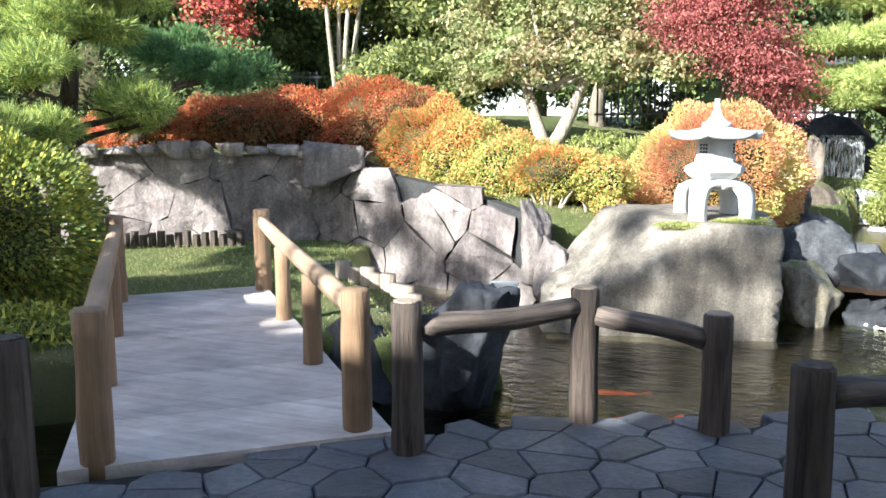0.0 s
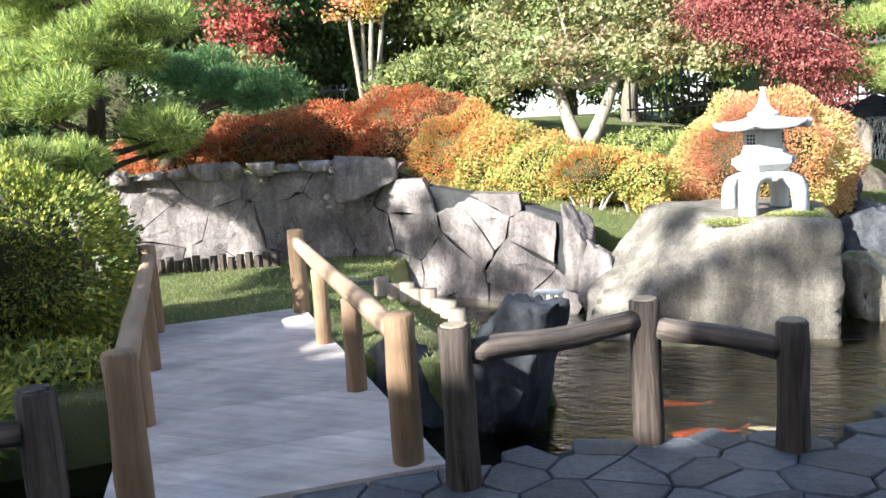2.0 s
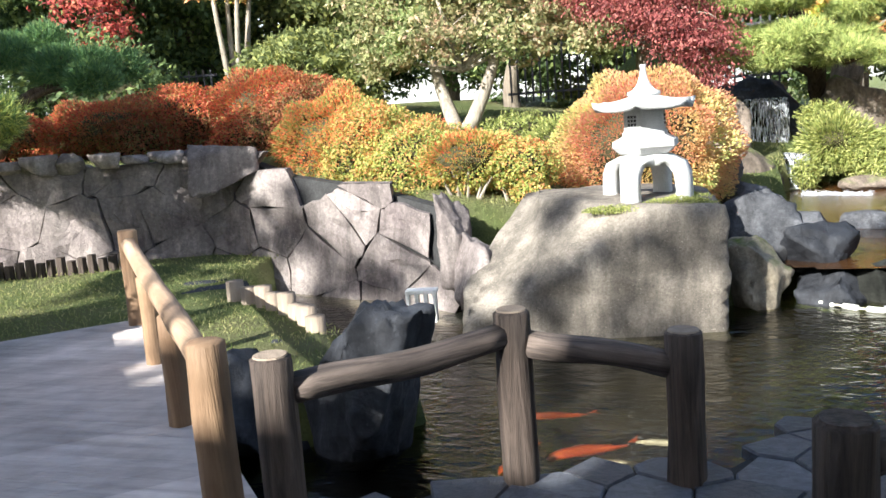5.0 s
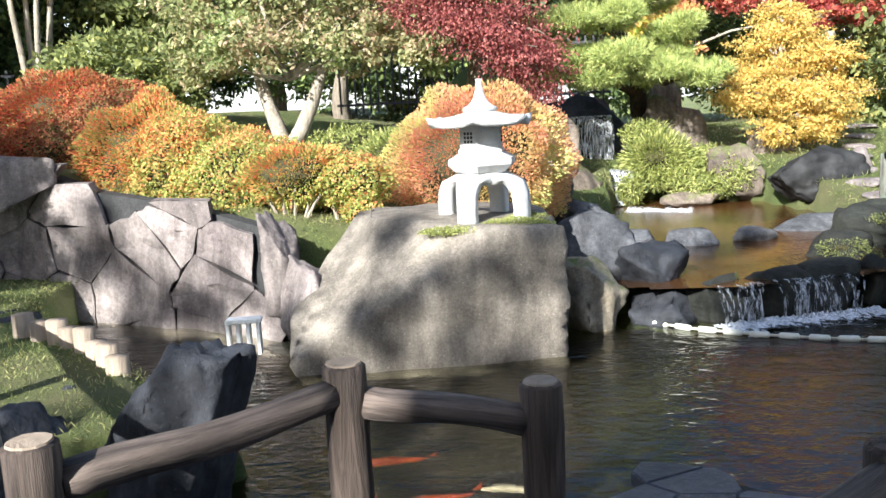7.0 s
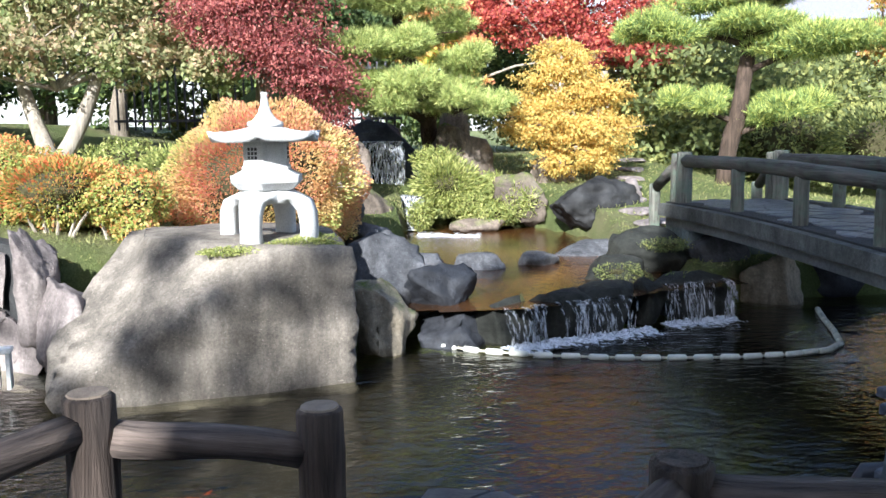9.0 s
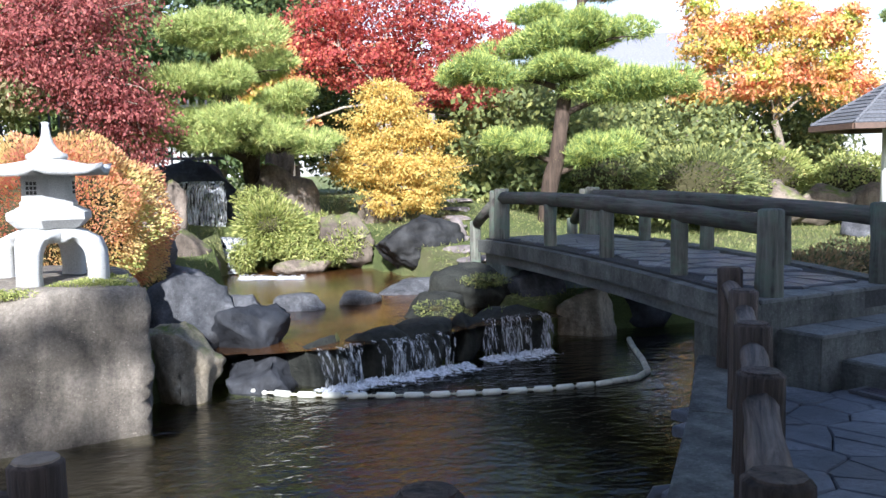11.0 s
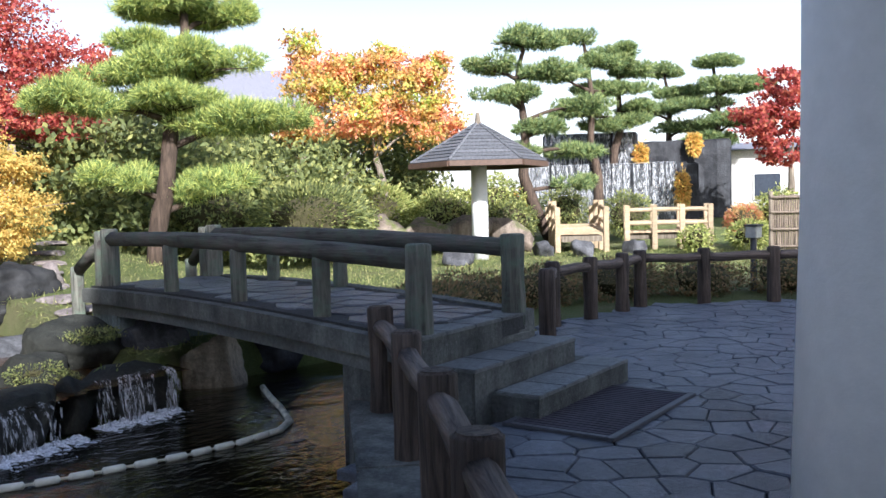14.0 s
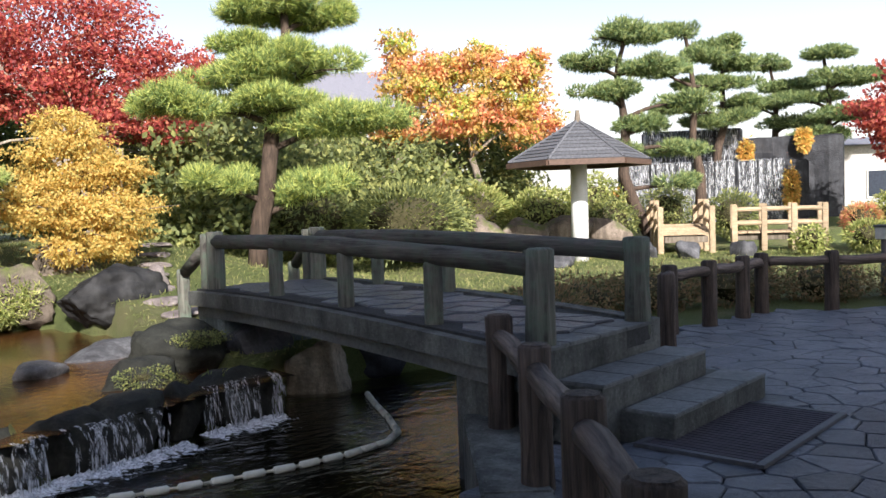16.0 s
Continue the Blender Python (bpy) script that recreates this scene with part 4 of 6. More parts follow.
# ---- rocks of the pond and stream ----
rock("rock", (0.42, 6.0, -0.22), (0.42, 0.42, 0.66), 41, M_BLACKROCK, "dark jagged upright rock at the lawn's edge", 38, 5, 0.72, 9, 0.13)
rock("rock", (-0.45, 6.0, -0.3), (0.55, 0.35, 0.48), 42, M_BLACKROCK, "dark flat-topped rock below the lawn", -35, 4, 0.55)
rock("rock", (-1.45, 5.3, -0.55), (0.5, 0.4, 0.32), 46, M_BLACKROCK, "dark rock under the footbridge", 0, 4, 0.3)
rock("rock", (2.85, 9.85, -0.25), (0.42, 0.42, 0.42), 43, M_PALEROCK, "pale brown wet rock at the boulder's side", 25, 4, 0.5)
rock("rock", (2.85, 10.5, 0.12), (0.5, 0.45, 0.42), 44, M_ROCK, "smooth grey rock behind the boulder", 10, 4, 0.3)
rock("rock", (3.5, 10.25, -0.05), (0.42, 0.3, 0.3), 45, M_BLACKROCK, "flat-topped grey rock above the weir", 15, 4, 0.6)
rock("rock", (3.55, 9.95, -0.4), (0.45, 0.3, 0.28), 47, M_BLACKROCK, "wet grey rock at the weir", 15, 4, 0.5)
for i, (x, y, z, a, b, c) in enumerate(((3.5, 12.0, -0.05, 0.36, 0.26, 0.17), (4.25, 12.25, -0.08, 0.33, 0.25, 0.14), (5.02, 12.45, -0.09, 0.32, 0.24, 0.13), (5.9, 13.3, -0.1, 0.75, 0.42, 0.13))):
    rock("stepping_stone", (x, y, z), (a, b, c), 51 + i, M_ROCK, "rounded grey stepping stone in the stream" if i < 3 else "broad flat grey stone at the stream's bank", 10 * i, 3, 0.25, 6, group="stepping stones")
rock("rock", (6.25, 11.75, 0.02), (0.58, 0.45, 0.36), 57, M_MOSSROCK, "dark mossy rock beside the small cascade", 10, 4, 0.3, rough=0.14)
rock("rock", (5.55, 11.3, -0.2), (0.48, 0.4, 0.32), 58, M_MOSSROCK, "low dark rock with ferns by the weir", 30, 4, 0.2, rough=0.14)
rock("rock", (7.0, 11.6, -0.05), (0.42, 0.35, 0.36), 59, M_ROCK, "grey-blue boulder under the bridge end", 0)
rock("rock", (7.45, 11.2, -0.25), (0.4, 0.36, 0.42), 60, M_PALEROCK, "pale tan rock under the bridge", 0, 4, 0.4)
rock("rock", (8.3, 11.7, -0.2), (0.8, 0.5, 0.6), 61, M_BLACKROCK, "dark rock in the bridge's shade", 0)
rock("rock", (9.3, 9.8, -0.3), (0.6, 0.9, 0.5), 62, M_BLACKROCK, "dark bank rock behind the bridge", 0)
rock("rock", (6.5, 15.25, 0.3), (0.85, 0.5, 0.5), 63, stone_mat("white_veined_rock", (0.004, 0.004, 0.005), (0.05, 0.05, 0.05), 5, True, 0, 0.7, 0), "black rock with white veins on the bank", 10, 5, 0.3, rough=0.13)
rock("rock", (5.65, 16.4, 0.35), (0.5, 0.42, 0.45), 64, M_BROWNROCK, "brown rounded rock at the stream bend", 0, 4, 0.4, 12, 0.14)
rock("rock", (7.25, 15.45, 0.5), (0.2, 0.15, 0.25), 65, M_WALLSTONE, "small pale pointed stone", 0, 3)
rock("rock", (4.9, 16.0, -0.02), (0.55, 0.3, 0.14), 66, M_BROWNROCK, "flat sunlit stone in the stream", 20, 3)
for i, (x, y, s) in enumerate(((-2.75, 9.1, 0.34), (-2.3, 8.6, 0.36), (-1.75, 8.35, 0.28), (-0.55, 6.9, 0.3))):
    rock("channel_rock", (x, y, -0.26), (s * 1.3, s * 0.8, s * 0.85), 90 + i, M_BLACKROCK, "dark rock lining the channel below the lawn", 35 * i, 3, 0.4, 9, 0.13, "rocks of the channel")
# cliff with the waterfall
rock("cliff_rock", (2.75, 15.9, 0.6), (0.55, 0.5, 0.95), 71, M_BROWNROCK, "tall leaning brown rock beside the waterfall", 20, 5, 0.4, rough=0.13)
rock("cliff_rock", (3.1, 15.1, 0.25), (0.55, 0.45, 0.55), 72, M_BROWNROCK, "brown rock at the foot of the waterfall", 50, 4, 0.3, rough=0.13)
rock("cliff_rock", (3.6, 18.2, 0.75), (1.2, 0.6, 1.0), 73, M_BLACKROCK, "dark wet cliff behind the waterfall", 0, 5, 0.5, rough=0.13)
rock("cliff_rock", (4.9, 17.9, 0.9), (0.8, 0.5, 0.9), 74, M_BROWNROCK, "brown cliff rock under the pine", 0, 4, 0.4, rough=0.13)
rock("cliff_rock", (2.45, 13.9, 0.3), (0.6, 0.5, 0.45), 75, M_ROCK, "grey rock on the stream bank", 0, 4, 0.3)
rock("cliff_rock", (2.9, 12.9, 0.1), (0.5, 0.5, 0.35), 76, M_ROCK, "low grey bank rock", 0, 4, 0.3)
rock("cliff_rock", (6.5, 17.5, 0.6), (0.55, 0.4, 0.45), 77, M_BROWNROCK, "brown rock below the yellow maple", 0, 4, 0.3)
rock("standing_stone", (5.0, 19.6, 2.1), (0.32, 0.25, 1.2), 78, M_BROWNROCK, "tall pale standing stone among the trees", 0, 4, 0.3)

# weir and water falls
weir = empty("weir", (3.7, 9.8, -0.6))
WEIR = [(3.75, 9.85), (4.3, 10.0), (4.9, 10.15), (5.45, 10.4), (5.85, 10.55), (6.6, 10.75)]
for i, (a, b) in enumerate(zip(WEIR, WEIR[1:])):
    bm = rock_mesh((math.hypot(b[0] - a[0], b[1] - a[1]) * 0.62, 0.26, 0.3), 80 + i, 3, 6, 0.1, 0.6)
    ob = smooth(part("sill_stone", bm, M_MOSSROCK, weir))
    ob.matrix_basis = pose((a[0] + b[0]) / 2 - 3.7, (a[1] + b[1]) / 2 - 9.8 + 0.08, 0.3, 0, 0, math.degrees(math.atan2(b[1] - a[1], b[0] - a[0])))
tagged(weir, "low dark stone weir with water running over it", "weir")


def fall(name, a, b, z0, z1, out, seed, label, n=40, thick=0.022):
    """A curtain of falling water: many strands of uneven width, and foam at its foot."""
    rng = random.Random(seed)
    e = empty(name, (*a, z0))
    d = Vector((b[0] - a[0], b[1] - a[1], 0))
    ln = d.length
    d.normalize()
    nn = Vector((d.y, -d.x, 0))
    bm = bmesh.new()
    for i in range(n):
        s = rng.uniform(0, ln)
        w = rng.uniform(0.3, 1.0) * thick
        o = rng.uniform(0.0, 0.06)
        prev = None
        for k in range(6):
            f = k / 5
            p = d * (s + 0.03 * math.sin(k + i)) + nn * (out * f ** 0.5 + o) + Vector((0, 0, (z1 - z0) * (1 - f * f) + 0.005))
            q = (bm.verts.new(p - d * w * (1 + f)), bm.verts.new(p + d * w * (1 + f)))
            if prev:
                bm.faces.new((prev[0], prev[1], q[1], q[0]))
            prev = q
    smooth(part("falling_water", bm, M_FOAM, e))["kind"] = "stuff"
    bm = bmesh.new()
    for i in range(int(ln * 330)):
        s = rng.uniform(0, ln)
        reach = 0.3 + 0.16 * noise.noise(Vector((s * 3.0, seed, 0)))
        f = abs(rng.gauss(0, 0.45))
        p = d * (s + rng.uniform(-0.03, 0.03)) + nn * (out - 0.05 + reach * f) + Vector((0, 0, 0.003))
        r, hgt = rng.uniform(0.012, 0.045) * max(0.35, 1.1 - f * 0.6), rng.uniform(0.008, 0.045) * max(0.15, 1 - f)
        ring = [bm.verts.new(p + d * r * 0.8 * math.cos(k * math.tau / 6) + nn * r * 1.5 * math.sin(k * math.tau / 6)) for k in range(6)]
        top = bm.verts.new(p + Vector((0, 0, hgt)))
        for k in range(6):
            bm.faces.new((ring[k], ring[(k + 1) % 6], top))
    smooth(part("foam", bm, M_SPRAY, e))["kind"] = "stuff"
    return tagged(e, label, "waterfall")


fall("waterfall", (3.95, 9.72), (5.5, 10.2), WATER_Z, UPPER_Z + 0.02, 0.15, 1, "thin white water falling over the stream's weir", n=30)
fall("waterfall", (5.75, 10.35), (6.55, 10.55), WATER_Z, -0.05, 0.12, 2, "small cascade beside the mossy rocks", n=22)
fall("waterfall", (3.1, 17.55), (3.75, 17.45), 0.35, 1.35, 0.15, 3, "narrow waterfall over a dark cliff", n=190, thick=0.05)
fall("rapid", (3.9, 15.75), (4.8, 15.35), UPPER_Z, UPPER_Z + 0.05, 0.1, 5, "white rippling water where the stream enters the pool", n=20)
fall("waterfall", (3.6, 16.75), (4.05, 16.55), -0.1, 0.45, 0.35, 4, "white water sliding down rocks into the stream", n=130, thick=0.055)

# float line on the pond
rope = empty("float_line", (3.26, 9.88, WATER_Z))
ctrl = [(3.26, 9.88), (3.7, 9.5), (4.19, 9.25), (4.75, 9.06), (5.29, 8.95), (5.85, 8.87), (6.34, 8.87), (6.75, 8.95), (6.98, 9.14), (7.2, 9.6), (7.4, 10.1), (7.6, 10.55)]
fx = [c[0] for c in ctrl]
tt = np.linspace(0, len(ctrl) - 1, 56)
line = np.stack([np.interp(tt, range(len(ctrl)), fx), np.interp(tt, range(len(ctrl)), [c[1] for c in ctrl])], 1)
bm = bmesh.new()
tube(bm, [(x - 3.26, y - 9.88, 0.02) for x, y in line], [0.012] * 56, 6)
part("rope", bm, M_ROPE, rope)
bm = bmesh.new()
tube(bm, [(-0.085, 0, 0), (-0.07, 0, 0), (0.07, 0, 0), (0.085, 0, 0)], [0.012, 0.03, 0.03, 0.012], 8)
fl = smooth(part("float", bm, M_FLOAT, rope))
for i in range(0, 55, 2):
    p, q = line[i], line[min(i + 1, 55)]
    m = pose((p[0] + q[0]) / 2 - 3.26, (p[1] + q[1]) / 2 - 9.88, 0.02, 0, 0, math.degrees(math.atan2(q[1] - p[1], q[0] - p[0])))
    if i == 0:
        fl.matrix_basis = m
    else:
        o = fl.copy()
        scene.collection.objects.link(o)
        o.matrix_basis = m
tagged(rope, "white float line curving across the pond", "float line")

# ---- plants ----


def bush(name, blobs, leafmat, label, seed, leaf=(0.055, 0.03), density=900, category="shrub", shell=0.72, group=""):
    """A clipped or loose shrub: a solid dark core for the shade inside, and a skin of leaves."""
    rng = np.random.default_rng(seed)
    c0 = Vector(blobs[0][0])
    base = (c0.x, c0.y, c0.z - blobs[0][1][2])
    e = empty(name, base)
    P, D = [], []
    for c, s in blobs:
        area = 4.2 * (s[0] * s[1] + s[0] * s[2] + s[1] * s[2])
        p, d = cloud(rng, int(area * density), np.array(c) - np.array(base), s, shell)
        P.append(p)
        D.append(d)
        # solid core; its dark colour stands in for shade between the leaves
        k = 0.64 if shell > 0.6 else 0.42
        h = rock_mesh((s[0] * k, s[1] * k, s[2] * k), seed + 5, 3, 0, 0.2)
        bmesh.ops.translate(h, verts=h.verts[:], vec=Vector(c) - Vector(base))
        part("dark_core", h, M_CORE, e)
    lv = leaves_mesh("leaves", np.concatenate(P), np.concatenate(D), leaf[0], leaf[1], leafmat, seed)
    lv.parent = e
    lv["kind"] = "stuff"
    return tagged(e, label, category, group)


def limb_pts(rng, a, b, sag=0.12, n=6):
    a, b = Vector(a), Vector(b)
    ln = (b - a).length
    k = Vector((rng.uniform(-1, 1), rng.uniform(-1, 1), rng.uniform(0, 1))) * sag * ln
    return [a.lerp(b, i / n) + k * math.sin(math.pi * i / n) for i in range(n + 1)]


def tree(name, base, fork, r, blobs, leafmat, bark, label, seed, leaf=(0.09, 0.06), density=240, shell=0.3, droop=0.0, trunks=1, category="tree"):
    """Tapered trunk, limbs to every clump, and a crown of separate leaves with gaps."""
    rnd = random.Random(seed)
    rng = np.random.default_rng(seed)
    e = empty(name, base)
    b0 = Vector(base)
    fork = Vector(fork) - b0
    bm = bmesh.new()
    for t in range(trunks):
        off = Vector((rnd.uniform(-1, 1), rnd.uniform(-1, 1), 0)) * (r * 2.5 if trunks > 1 else 0)
        top = fork + off * 3 + Vector((0, 0, rnd.uniform(0, 0.3) if trunks > 1 else 0))
        pts = limb_pts(rnd, off * 0.5 - Vector((0, 0, 0.15)), top, 0.07)
        tube(bm, pts, [r * (1.25 - 0.5 * i / 6) for i in range(7)], 9, 0.15, seed + t)
    for c, s in blobs:
        end = Vector(c) - b0
        pts = limb_pts(rnd, fork, end, 0.14)
        tube(bm, pts, [r * (0.42 - 0.33 * i / 6) for i in range(7)], 7, 0.15, seed)
        for _ in range(4):
            q = end + Vector((rnd.gauss(0, 0.5) * s[0], rnd.gauss(0, 0.5) * s[1], rnd.gauss(0, 0.4) * s[2]))
            tube(bm, limb_pts(rnd, pts[4], q, 0.12, 4), [r * 0.2, r * 0.16, r * 0.12, r * 0.08, r * 0.04], 5)
    smooth(part("trunk", bm, bark, e))
    P, D = [], []
    for c, s in blobs:
        vol = s[0] * s[1] + s[0] * s[2] + s[1] * s[2]
        n = int(vol * 4.2 * density)
        k = max(5, int(n / 45))
        seeds, dirs = cloud(rng, k, np.array(c) - np.array(base), s, shell)
        pick = rng.integers(0, k, n)
        spread = 0.16 * min(s)
        P.append(seeds[pick] + rng.normal(size=(n, 3)) * np.array([spread * 1.5, spread * 1.5, spread * 0.55]))
        D.append(dirs[pick])
    lv = leaves_mesh("crown", np.concatenate(P), np.concatenate(D), leaf[0], leaf[1], leafmat, seed, droop)
    lv.parent = e
    return tagged(e, label, category)


def pine(name, base, trunk, r, pads, label, seed, leafmat=None, needle=0.13, density=420, per=7, width=0.006, wide=1.12):
    """Cloud-pruned pine: bent trunk, boughs, and flat cushions of needles."""
    rnd = random.Random(seed)
    rng = np.random.default_rng(seed)
    leafmat = leafmat or L_PINE
    e = empty(name, base)
    b0 = Vector(base)
    pts = [Vector(p) - b0 for p in trunk]
    path = []
    for a, b in zip(pts, pts[1:]):
        path += limb_pts(rnd, a, b, 0.09, 4)[:-1]
    path.append(pts[-1])
    bm = bmesh.new()
    n = len(path)
    tube(bm, path, [r * (1.2 - 0.85 * i / (n - 1)) for i in range(n)], 10, 0.18, seed)
    for c, s in pads:
        end = Vector(c) - b0 - Vector((0, 0, s[2] * 0.4))
        start = min(path, key=lambda p: abs(p.z - (end.z - 0.25)))
        tube(bm, limb_pts(rnd, start, end, 0.1), [r * (0.45 - 0.33 * i / 6) for i in range(7)], 7, 0.15, seed)
        for _ in range(5):
            q = end + Vector((rnd.uniform(-0.7, 0.7) * s[0], rnd.uniform(-0.7, 0.7) * s[1], 0.05))
            tube(bm, limb_pts(rnd, end.lerp(start, 0.25), q, 0.1, 3), [r * 0.15, r * 0.12, r * 0.08, r * 0.04], 5)
    smooth(part("trunk", bm, M_PINEBARK, e))
    for c, s in pads:
        s = (s[0] * wide, s[1] * wide, s[2] * 1.5)
        P, D = [], []
        lumps = max(4, int(s[0] * s[1] * 9))
        for _ in range(lumps):
            a, q = rnd.uniform(0, math.tau), math.sqrt(rnd.uniform(0, 1)) * 0.72
            k = rnd.uniform(0.3, 0.5)
            cc = Vector(c) - b0 + Vector((math.cos(a) * q * s[0], math.sin(a) * q * s[1], rnd.uniform(-0.3, 0.35) * s[2]))
            p, d = cloud(rng, int(density * s[0] * s[1] * 5 / lumps) + 8, np.array(cc), (s[0] * k, s[1] * k, s[2] * 0.55), 0.6, 0.45)
            P.append(p)
            D.append(d)
        ob = needles_mesh("needle_pad", np.concatenate(P), np.concatenate(D), needle, leafmat, rnd.randrange(9999), per, width)
        ob.parent = e
    return tagged(e, label, "pine tree")


# dark colour of the shrub cores, for the shade inside
M_CORE = plain_mat("core_shade", (0.05, 0.045, 0.02), 0.95)

# shrubs of the near bank
bush("round_bush", [((-3.75, 5.4, 0.75), (0.98, 1.0, 0.92)), ((-4.7, 4.6, 0.7), (1.1, 1.0, 0.95))], L_BUSH,
     "large rounded glossy green bush beside the footbridge", 101, (0.06, 0.035), 1900)
bush("azalea_hedge", [((-5.6, 11.7, 1.6), (1.1, 0.6, 0.45)), ((-6.9, 11.0, 1.55), (0.9, 0.6, 0.45)), ((-4.7, 12.1, 1.68), (0.8, 0.6, 0.52)), ((-5.1, 11.6, 1.45), (0.7, 0.5, 0.35))], L_AZ_RED,
     "low red and green autumn azalea hedge on the bank", 102, density=2900, leaf=(0.044, 0.026))
bush("azalea_hedge", [((-3.5, 12.6, 1.7), (1.15, 0.8, 0.62)), ((-2.75, 12.1, 1.45), (0.8, 0.7, 0.66)), ((-3.3, 11.9, 1.4), (0.8, 0.5, 0.4))], L_AZ_RED,
     "rounded dark red azalea hedge on the bank", 103, density=2900, leaf=(0.044, 0.026))
bush("azalea_hedge", [((-2.1, 11.75, 1.2), (0.95, 0.75, 0.72)), ((-1.5, 11.4, 1.05), (0.8, 0.7, 0.66)), ((-0.85, 11.15, 0.95), (0.85, 0.65, 0.55))], L_AZ_MIX,
     "orange and yellow-green azalea hedge above the stone wall", 104, density=2900, leaf=(0.044, 0.026))
bush("azalea_shrub", [((-0.15, 10.85, 0.98), (0.62, 0.5, 0.34)), ((0.5, 10.75, 0.9), (0.42, 0.4, 0.3)), ((0.62, 10.5, 0.62), (0.22, 0.22, 0.16))], L_AZ_MIX,
     "orange azalea with bare pale stems beside the boulder", 105, density=2900, leaf=(0.044, 0.026))
azalea_with_stems = bpy.data.objects["azalea_shrub"]
for i in range(9):
    rnd_ = random.Random(i)
    bm = bmesh.new()
    x0 = rnd_.choice((-0.1, 0.0, 0.45))
    tube(bm, limb_pts(rnd_, (x0, 0.0, -0.05), (x0 + rnd_.uniform(-0.35, 0.35), 0.1, 0.5), 0.1, 5), [0.022, 0.02, 0.018, 0.015, 0.012, 0.01], 6)
    part("stem", bm, M_PALEBARK, azalea_with_stems).location = Vector((-0.05, 10.5, 0.4)) - azalea_with_stems.location
bush("round_azalea", [((1.72, 12.0, 0.9), (1.08, 1.0, 0.95))], L_AZ_ROUND, "dome-shaped pink and green azalea behind the lantern", 106, (0.042, 0.025), 3200)
bush("green_shrub", [((0.55, 13.6, 0.95), (0.6, 0.5, 0.4)), ((-0.3, 14.3, 1.1), (0.6, 0.5, 0.35))], L_FERN, "low bright green shrub under the trees", 107, (0.07, 0.03), 900)
bush("fern_bank", [((4.45, 16.5, 0.6), (0.6, 0.45, 0.45)), ((4.85, 16.3, 0.35), (0.6, 0.35, 0.3)), ((5.3, 16.7, 0.45), (0.5, 0.4, 0.35)), ((3.95, 16.1, 0.15), (0.22, 0.2, 0.26)), ((4.3, 16.9, 1.0), (0.45, 0.3, 0.25)), ((5.6, 16.3, 0.3), (0.4, 0.3, 0.3)), ((5.1, 16.1, 0.15), (0.5, 0.25, 0.22))], L_FERN,
     "bright green ferns and grasses beside the waterfall", 108, (0.1, 0.022), 1500, "ferns", 0.3)
bush("moss_patch", [((5.55, 11.05, -0.02), (0.26, 0.18, 0.09)), ((5.75, 10.95, -0.12), (0.16, 0.1, 0.12)), ((6.25, 11.45, 0.2), (0.3, 0.2, 0.08))], L_TREE, "green moss growing over the wet rock", 109, (0.025, 0.012), 4000, "moss", 0.5)
bush("pond_plants", [((-2.6, 3.9, 0.0), (0.45, 0.4, 0.25)), ((-2.75, 4.9, 0.05), (0.5, 0.5, 0.25))], L_BUSH,
     "low green plants at the water's edge", 110, (0.09, 0.03), 900, "plants", 0.4)

# trees of the far bank
pine("pine_tree", (-6.1, 8.4, 0.0), [(-6.1, 8.4, -0.1), (-5.7, 8.3, 1.0), (-5.3, 8.1, 2.0), (-5.2, 8.0, 3.0), (-5.4, 8.2, 4.2)], 0.13,
     [((-4.95, 7.75, 2.72), (0.85, 0.8, 0.28)), ((-5.2, 7.2, 2.15), (0.8, 0.75, 0.26)), ((-4.55, 8.3, 1.85), (0.65, 0.6, 0.26)), ((-4.5, 8.3, 2.95), (0.6, 0.6, 0.24)),
      ((-4.75, 6.9, 1.6), (0.75, 0.6, 0.24)), ((-5.6, 8.0, 3.5), (0.9, 0.9, 0.3)), ((-6.3, 7.6, 2.6), (0.9, 0.8, 0.3)), ((-6.6, 8.6, 3.2), (0.8, 0.8, 0.3)), ((-5.0, 8.9, 1.7), (0.6, 0.5, 0.25))],
     "cloud-pruned garden pine with bright needle cushions", 201, needle=0.14, density=520)
pine("pine_tree", (-6.8, 10.6, 1.2), [(-6.8, 10.6, 1.1), (-6.2, 10.5, 1.8), (-5.2, 10.2, 2.2), (-4.3, 9.9, 2.25)], 0.1,
     [((-4.25, 9.9, 2.28), (0.7, 0.6, 0.27)), ((-5.1, 10.2, 2.45), (0.7, 0.6, 0.28)), ((-5.9, 10.4, 2.7), (0.6, 0.6, 0.26))],
     "dark green pine bough reaching over the hedge", 202, L_PINEDARK, needle=0.12, density=560)
tree("maple_tree", (-1.5, 15.5, 1.35), (-1.45, 15.6, 2.2), 0.11,
     [((-2.6, 16.2, 3.4), (1.1, 1.0, 0.75)), ((-1.2, 16.0, 3.7), (1.2, 1.0, 0.8)), ((0.1, 16.3, 3.4), (1.1, 0.9, 0.8)), ((-0.4, 15.6, 2.7), (0.8, 0.6, 0.45)), ((-1.9, 15.3, 2.75), (0.9, 0.5, 0.5)),
      ((-2.1, 16.0, 4.6), (1.4, 1.1, 0.8)), ((-0.2, 16.4, 4.7), (1.4, 1.1, 0.8)), ((-3.0, 16.0, 2.6), (0.7, 0.6, 0.4)), ((0.8, 15.6, 2.5), (0.5, 0.5, 0.4))],
     L_PALE, M_PALEBARK, "pale green and pinkish maple with a white forked trunk", 203, (0.1, 0.06), 430, trunks=2)
